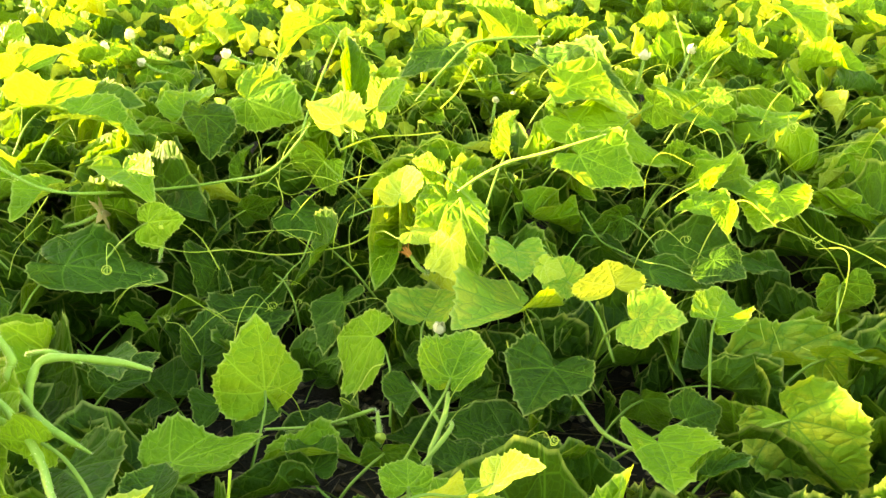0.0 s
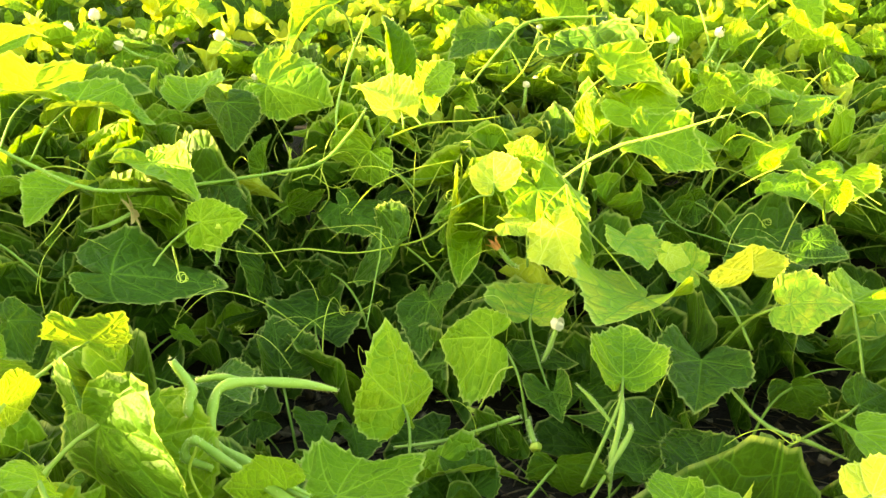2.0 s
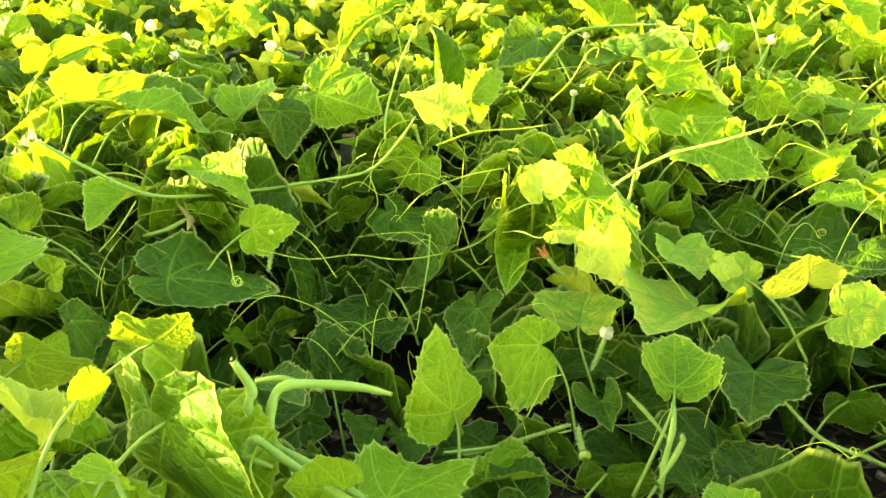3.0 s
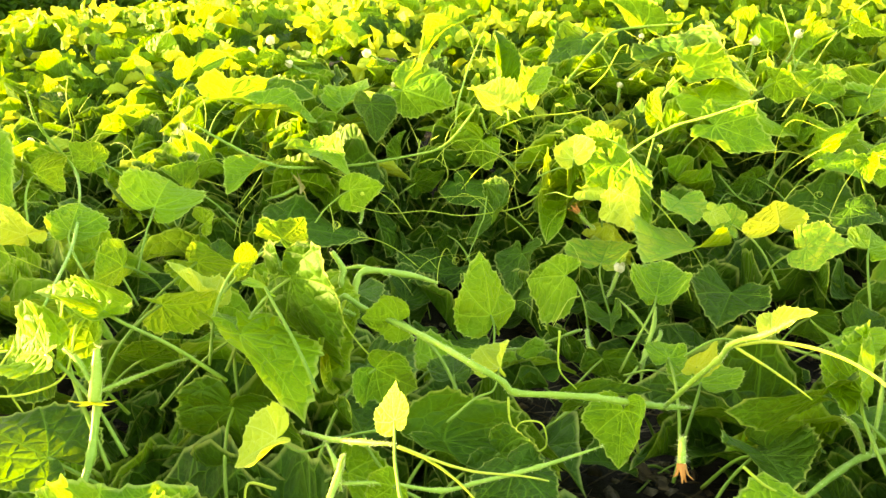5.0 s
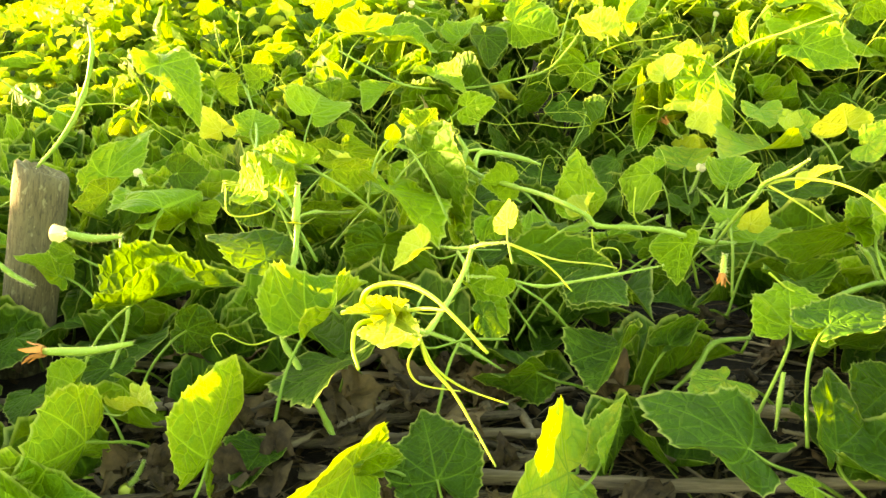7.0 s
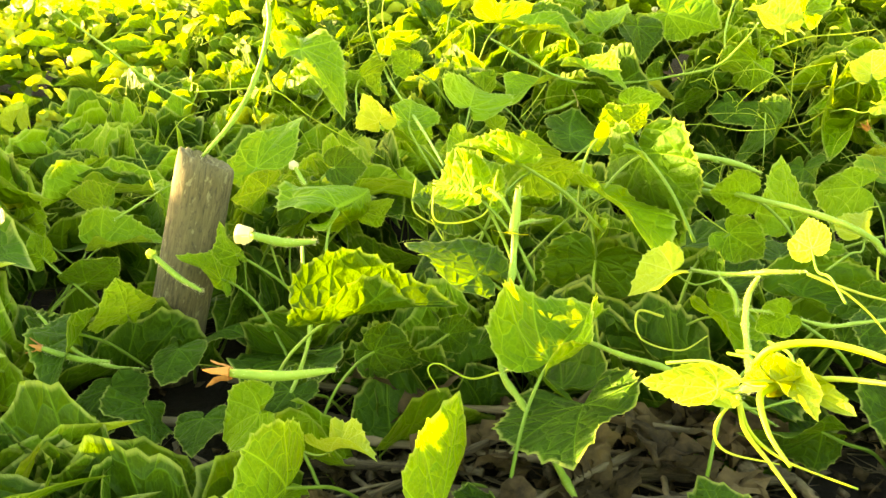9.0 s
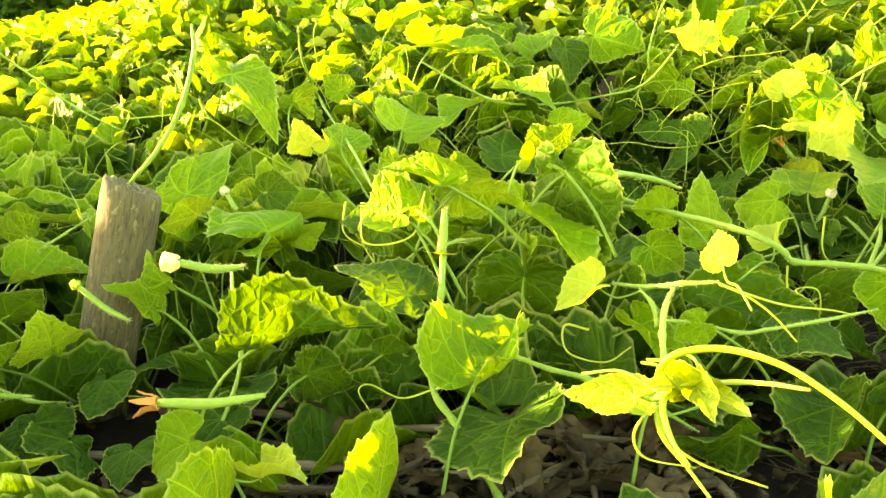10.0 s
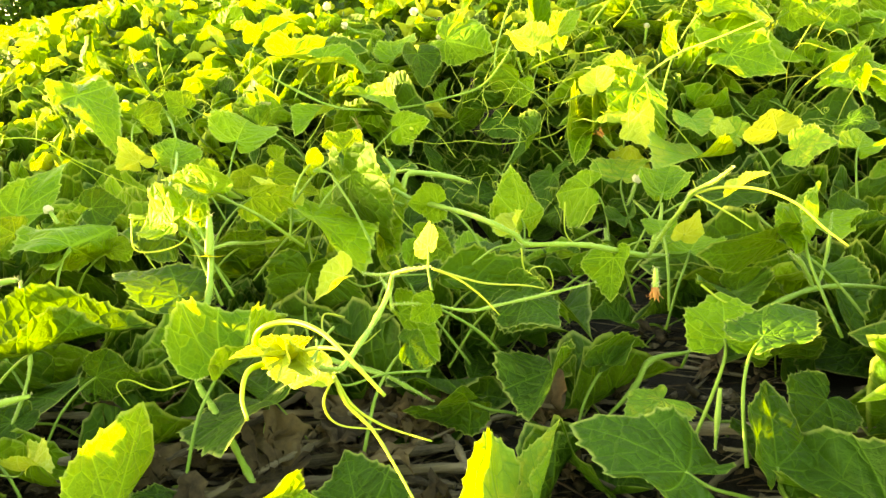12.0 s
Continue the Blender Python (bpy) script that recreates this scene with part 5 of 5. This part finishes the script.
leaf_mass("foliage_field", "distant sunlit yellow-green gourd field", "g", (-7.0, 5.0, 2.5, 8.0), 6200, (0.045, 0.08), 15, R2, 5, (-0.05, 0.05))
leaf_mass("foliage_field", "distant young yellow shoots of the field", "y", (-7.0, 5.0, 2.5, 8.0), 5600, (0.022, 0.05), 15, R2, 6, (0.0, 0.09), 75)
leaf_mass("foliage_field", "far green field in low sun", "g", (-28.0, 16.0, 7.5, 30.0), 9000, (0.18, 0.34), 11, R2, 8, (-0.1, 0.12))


# ---- ground ----
def ground():
    xs = np.concatenate([np.linspace(-1.6, 1.4, 76), ])
    ys = np.linspace(-0.8, 2.0, 71)
    xs = np.concatenate([[-400, -90, -40, -16, -7, -3], xs, [3, 7, 16, 40, 90, 400]])
    ys = np.concatenate([[-400, -60, -12, -3], ys, [4, 8, 16, 30, 60, 120, 400]])
    verts = [(x, y, ground_height(x, y)) for y in ys for x in xs]
    n = len(xs)
    faces = [(j * n + i, j * n + i + 1, (j + 1) * n + i + 1, (j + 1) * n + i) for j in range(len(ys) - 1) for i in range(n - 1)]
    return tagged(new("ground", mesh_from("ground", verts, faces, [SOIL])), "soil with the shade of the gaps in its colour, strewn with dry plant litter", "ground", kind="structure")


ground()


# ---- the wooden post ----
def wooden_post(top, foot, radius):
    top, foot = Vector(top), Vector(foot)
    r = np.random.default_rng(5)
    axis = top - foot
    length = axis.length
    sides, rows = 40, 22
    verts, faces = [], []
    for i in range(rows + 1):
        s = i / rows
        for k in range(sides):
            th = 2 * math.pi * k / sides
            rad = radius * (1.10 - 0.08 * s) * (1 + 0.018 * math.sin(3 * th + 1) + 0.012 * math.sin(7 * th + 4 * s) + 0.006 * r.normal())
            z = s * length
            if i == rows:
                z += 0.006 * math.cos(th - 2.6) + 0.0010 * r.normal()
                rad *= 0.97
            verts.append((rad * math.cos(th), rad * math.sin(th), z))
    for i in range(rows):
        for k in range(sides):
            j = (k + 1) % sides
            faces.append((i * sides + k, i * sides + j, (i + 1) * sides + j, (i + 1) * sides + k))
    rim = rows * sides
    prev = rim
    for rad, dz in ((0.80, 0.0012), (0.55, -0.004), (0.25, -0.009)):
        start = len(verts)
        for k in range(sides):
            th = 2 * math.pi * k / sides
            verts.append((radius * rad * math.cos(th), radius * rad * math.sin(th), length + 0.005 * math.cos(th - 2.6) * rad + dz + 0.001 * r.normal()))
        for k in range(sides):
            j = (k + 1) % sides
            faces.append((prev + k, prev + j, start + j, start + k))
        prev = start
    faces.append(tuple(range(prev, prev + sides)))
    ob = new("wooden_post", mesh_from("wooden_post", verts, faces, [POST]))
    turn = axis.to_track_quat("Z", "Y").to_matrix().to_4x4()
    ob.matrix_basis = Matrix.Translation(foot) @ turn
    return tagged(ob, "weathered grey-brown wooden post standing among gourd vines", "post")


wooden_post((-0.591, 0.306, 0.330), (-0.662, 0.300, 0.125), 0.0225)


# ---- litter: dry sticks and dead leaves ----
def dry_stick(a, b, radius):
    a, b = np.array(a), np.array(b)
    mid = [a + (b - a) * s + rng.normal(size=3) * [0.0028, 0.0028, 0.0012] for s in (0.25, 0.5, 0.75)]
    pts = spline([a, *mid, b], 9)
    r = radius * np.linspace(1.1, 0.75, len(pts)) * (1 + 0.11 * rng.normal(size=len(pts)))
    v, f = tube(pts - a, r, 9)
    v = v + rng.normal(size=v.shape) * radius * 0.13
    d = Vector(b - a)
    turn = d.to_track_quat("Z", "Y").to_matrix().to_4x4()
    inv = np.array(turn.to_3x3().inverted())
    ob = new("dry_stick", mesh_from("dry_stick", v @ inv.T, f, [STICK]))
    ob.matrix_basis = Matrix.Translation(a) @ turn
    return tagged(ob, "grey-brown dry stick lying in the litter", "stick", "dry sticks of the litter")


g0 = GROUND + 0.010
dry_stick((-0.56, 0.245, g0 + 0.022), (-0.20, 0.225, g0 + 0.020), 0.0030)
dry_stick((-0.60, 0.195, g0 + 0.010), (-0.26, 0.190, g0 + 0.012), 0.0035)
dry_stick((-0.36, 0.150, g0 + 0.010), (-0.04, 0.178, g0 + 0.012), 0.0040)
dry_stick((-0.30, 0.120, g0 + 0.006), (0.20, 0.140, g0 + 0.006), 0.0047)
dry_stick((-0.02, 0.210, g0 + 0.010), (0.32, 0.165, g0 + 0.012), 0.0043)
dry_stick((-0.42, 0.110, g0 + 0.012), (-0.27, 0.270, g0 + 0.030), 0.0029)
dry_stick((-0.20, 0.280, g0 + 0.014), (-0.31, 0.130, g0 + 0.020), 0.0027)
dry_stick((-0.287, 0.186, 0.150), (-0.157, 0.197, 0.156), 0.0042)
dry_stick((-0.229, 0.176, 0.150), (-0.153, 0.149, 0.156), 0.0032)
dry_stick((-0.244, 0.155, 0.150), (-0.144, 0.138, 0.156), 0.0040)
dry_stick((-0.223, 0.293, 0.150), (-0.183, 0.199, 0.156), 0.0062)
dry_stick((-0.170, 0.235, 0.150), (-0.146, 0.166, 0.156), 0.0032)
dry_stick((-0.272, 0.190, 0.150), (-0.256, 0.257, 0.156), 0.0030)
dry_stick((0.057, 0.190, 0.150), (0.110, 0.176, 0.156), 0.0040)
dry_stick((-0.298, 0.220, 0.150), (-0.202, 0.195, 0.156), 0.0026)
dry_stick((-0.236, 0.230, 0.150), (-0.164, 0.233, 0.156), 0.0026)
dry_stick((-0.448, 0.171, 0.150), (-0.342, 0.172, 0.156), 0.0036)
dry_stick((-0.480, 0.231, 0.150), (-0.358, 0.209, 0.156), 0.0030)
for k in range(84):
    x, y = (rng.uniform(-0.85, 0.45), rng.uniform(0.02, 0.55)) if k < 45 else ((rng.uniform(-0.5, 0.05), rng.uniform(0.06, 0.27)) if k < 90 else (rng.uniform(-0.4, 0.3), rng.uniform(0.35, 0.72)))
    a, ln = rng.normal(0.0, 0.7), rng.uniform(0.03, 0.16)
    dx, dy = math.cos(a) * ln / 2, math.sin(a) * ln / 2
    dry_stick((x - dx, y - dy, g0 + rng.uniform(-0.004, 0.010)), (x + dx, y + dy, g0 + rng.uniform(-0.004, 0.014)), rng.uniform(0.0007, 0.0022))


def dead_leaf(x, y, z, heading, size, tight):
    v, f, uv = leaf_shape(rng, size, size * 0.42, tight, 0.0, 1.2, 0.7, 0.14, 41, (0.0, 0.2, 0.4, 0.6, 0.8, 1.0), 0.2)
    ph = float(rng.uniform(0, 50))
    v = v + np.array([[size * (0.22 * noise.noise((p[0] / size * 4 + ph, p[1] / size * 4, k * 7.0)) + 0.10 * noise.noise((p[0] / size * 11 + ph, p[1] / size * 11, k * 7.0))) for k in range(3)] for p in v])
    ob = new("dead_leaf", mesh_from("dead_leaf", v, f, [DRY], uv))
    ob.matrix_basis = leaf_pose(x, y, z, heading, rng.uniform(-15, 20)) @ pose(0, 0, 0, 0, rng.uniform(-50, 50), 0)
    return tagged(ob, "curled brown dead leaf on the litter", "leaf", "dead leaves of the litter")


for x, y, heading, size in ((-0.255, 0.215, 100, 0.060), (-0.235, 0.19, 60, 0.045), (-0.285, 0.195, 20, 0.05), (-0.43, 0.235, 170, 0.06), (-0.39, 0.245, 40, 0.05), (-0.20, 0.155, -30, 0.05), (-0.32, 0.16, 200, 0.045)):
    dead_leaf(x, y, g0 + 0.020, heading, size * 0.6, 74)
for k in range(90):
    x, y = (rng.uniform(-0.9, 0.5), rng.uniform(0.0, 0.5)) if k < 45 else (rng.uniform(-0.45, 0.0), rng.uniform(0.08, 0.28))
    dead_leaf(x, y, g0 + rng.uniform(0.0, 0.016), rng.uniform(-180, 180), rng.uniform(0.014, 0.034), rng.uniform(45, 82))


# crumbs of straw, bark and leaf between them
def litter_crumbs():
    r = np.random.default_rng(77)
    vs, fs, n = [], [], 0
    for k in range(4200):
        x, y = ((r.uniform(-0.55, 0.10), r.uniform(0.03, 0.30)), (r.uniform(-0.95, 0.6), r.uniform(0.0, 0.6)), (r.uniform(-0.45, 0.35), r.uniform(0.30, 0.75)))[k % 3]
        a = r.normal(0.0, 0.8)
        ln, w = (r.uniform(0.015, 0.05), r.uniform(0.0003, 0.0009)) if k % 5 > 1 else (r.uniform(0.004, 0.012), r.uniform(0.002, 0.005))
        d, s = np.array([math.cos(a), math.sin(a), r.normal(0, 0.12)]), np.array([-math.sin(a), math.cos(a), r.normal(0, 0.4)])
        p = np.array([x, y, ground_height(x, y) + r.uniform(0.001, 0.010)])
        up = np.array([0, 0, max(w * 0.8, 0.0006)])
        quad = [p - d * ln / 2 - s * w, p - d * ln / 2 + s * w, p + d * ln / 2 + s * w * 0.6, p + d * ln / 2 - s * w * 0.6]
        mid = [p - s * w * 1.2 + up, p + s * w * 1.2 + up]
        vs += quad + mid
        fs += [(n, n + 4, n + 5, n + 1), (n + 4, n + 3, n + 2, n + 5), (n, n + 1, n + 2, n + 3), (n, n + 3, n + 4), (n + 1, n + 5, n + 2)]
        n += 6
    return tagged(new("litter", mesh_from("litter", vs, fs, [STICK, DRY], None, [k // 15 % 2 for k in range(len(fs))])), "fine straw and crumbled dry leaf on the soil", "litter", kind="stuff")


litter_crumbs()


# ---- far trees ----
def tree(x, y, height, spread, seed):
    r = np.random.default_rng(seed)
    base = ground_height(x, y)
    t = new("tree")
    t.matrix_basis = pose(x, y, base)
    pieces = [tube(spline([(0, 0, -0.1), (0.1, 0.05, height * 0.3), (0.0, 0.1, height * 0.65)], 5), np.linspace(0.22, 0.09, 11), 8)]
    ends = []
    for k in range(9):
        th, up = r.uniform(0, 6.28), r.uniform(0.2, 0.6) * height
        e = np.array([math.cos(th) * spread * r.uniform(0.5, 1.0), math.sin(th) * spread * r.uniform(0.5, 1.0), up + height * r.uniform(0.1, 0.4)])
        pieces.append(tube(spline([(0.03, 0.04, up), (e * 0.5 + [0, 0, up * 0.4]), e], 4), np.linspace(0.08, 0.02, 9), 5))
        ends.append(e)
    v, f = joined(pieces)
    hang(new("trunk", mesh_from("trunk", v, f, [BARK])), t, pose(x, y, base))
    vs, fs = [], []
    for _ in range(5200):
        e = ends[r.integers(len(ends))] * r.uniform(0.25, 1.0)
        p = e + r.normal(size=3) * [spread * 0.36, spread * 0.36, height * 0.16]
        p[2] = max(p[2], 0.1)
        a, b = r.normal(size=3), r.normal(size=3)
        a *= r.uniform(0.16, 0.30) / np.linalg.norm(a)
        b *= r.uniform(0.08, 0.16) / np.linalg.norm(b)
        n = len(vs)
        vs += [p - a, p + b, p + a, p - b]
        fs.append((n, n + 1, n + 2, n + 3))
    hang(new("crown", mesh_from("crown", vs, fs, [LEAF_MASS["d"]], np.full((len(vs), 2), 0.3))), t, pose(x, y, base))
    return tagged(t, "dark leafy tree at the far edge of the field", "tree", "trees along the field edge")


for k, (x, y, h, s) in enumerate(((-30, 31, 5.0, 2.6), (-26, 33, 3.6, 2.2), (-21.5, 34, 5.4, 2.8), (-17, 35, 4.2, 2.4), (-12.5, 36, 5.2, 2.7), (-8, 37, 4.4, 2.6), (-3, 37, 5.0, 2.7), (2.5, 38, 4.6, 2.6), (8, 37, 5.2, 2.8), (13.5, 36, 4.6, 2.6), (-34, 28, 5.4, 2.8))):
    tree(x, y, h, s, 40 + k)
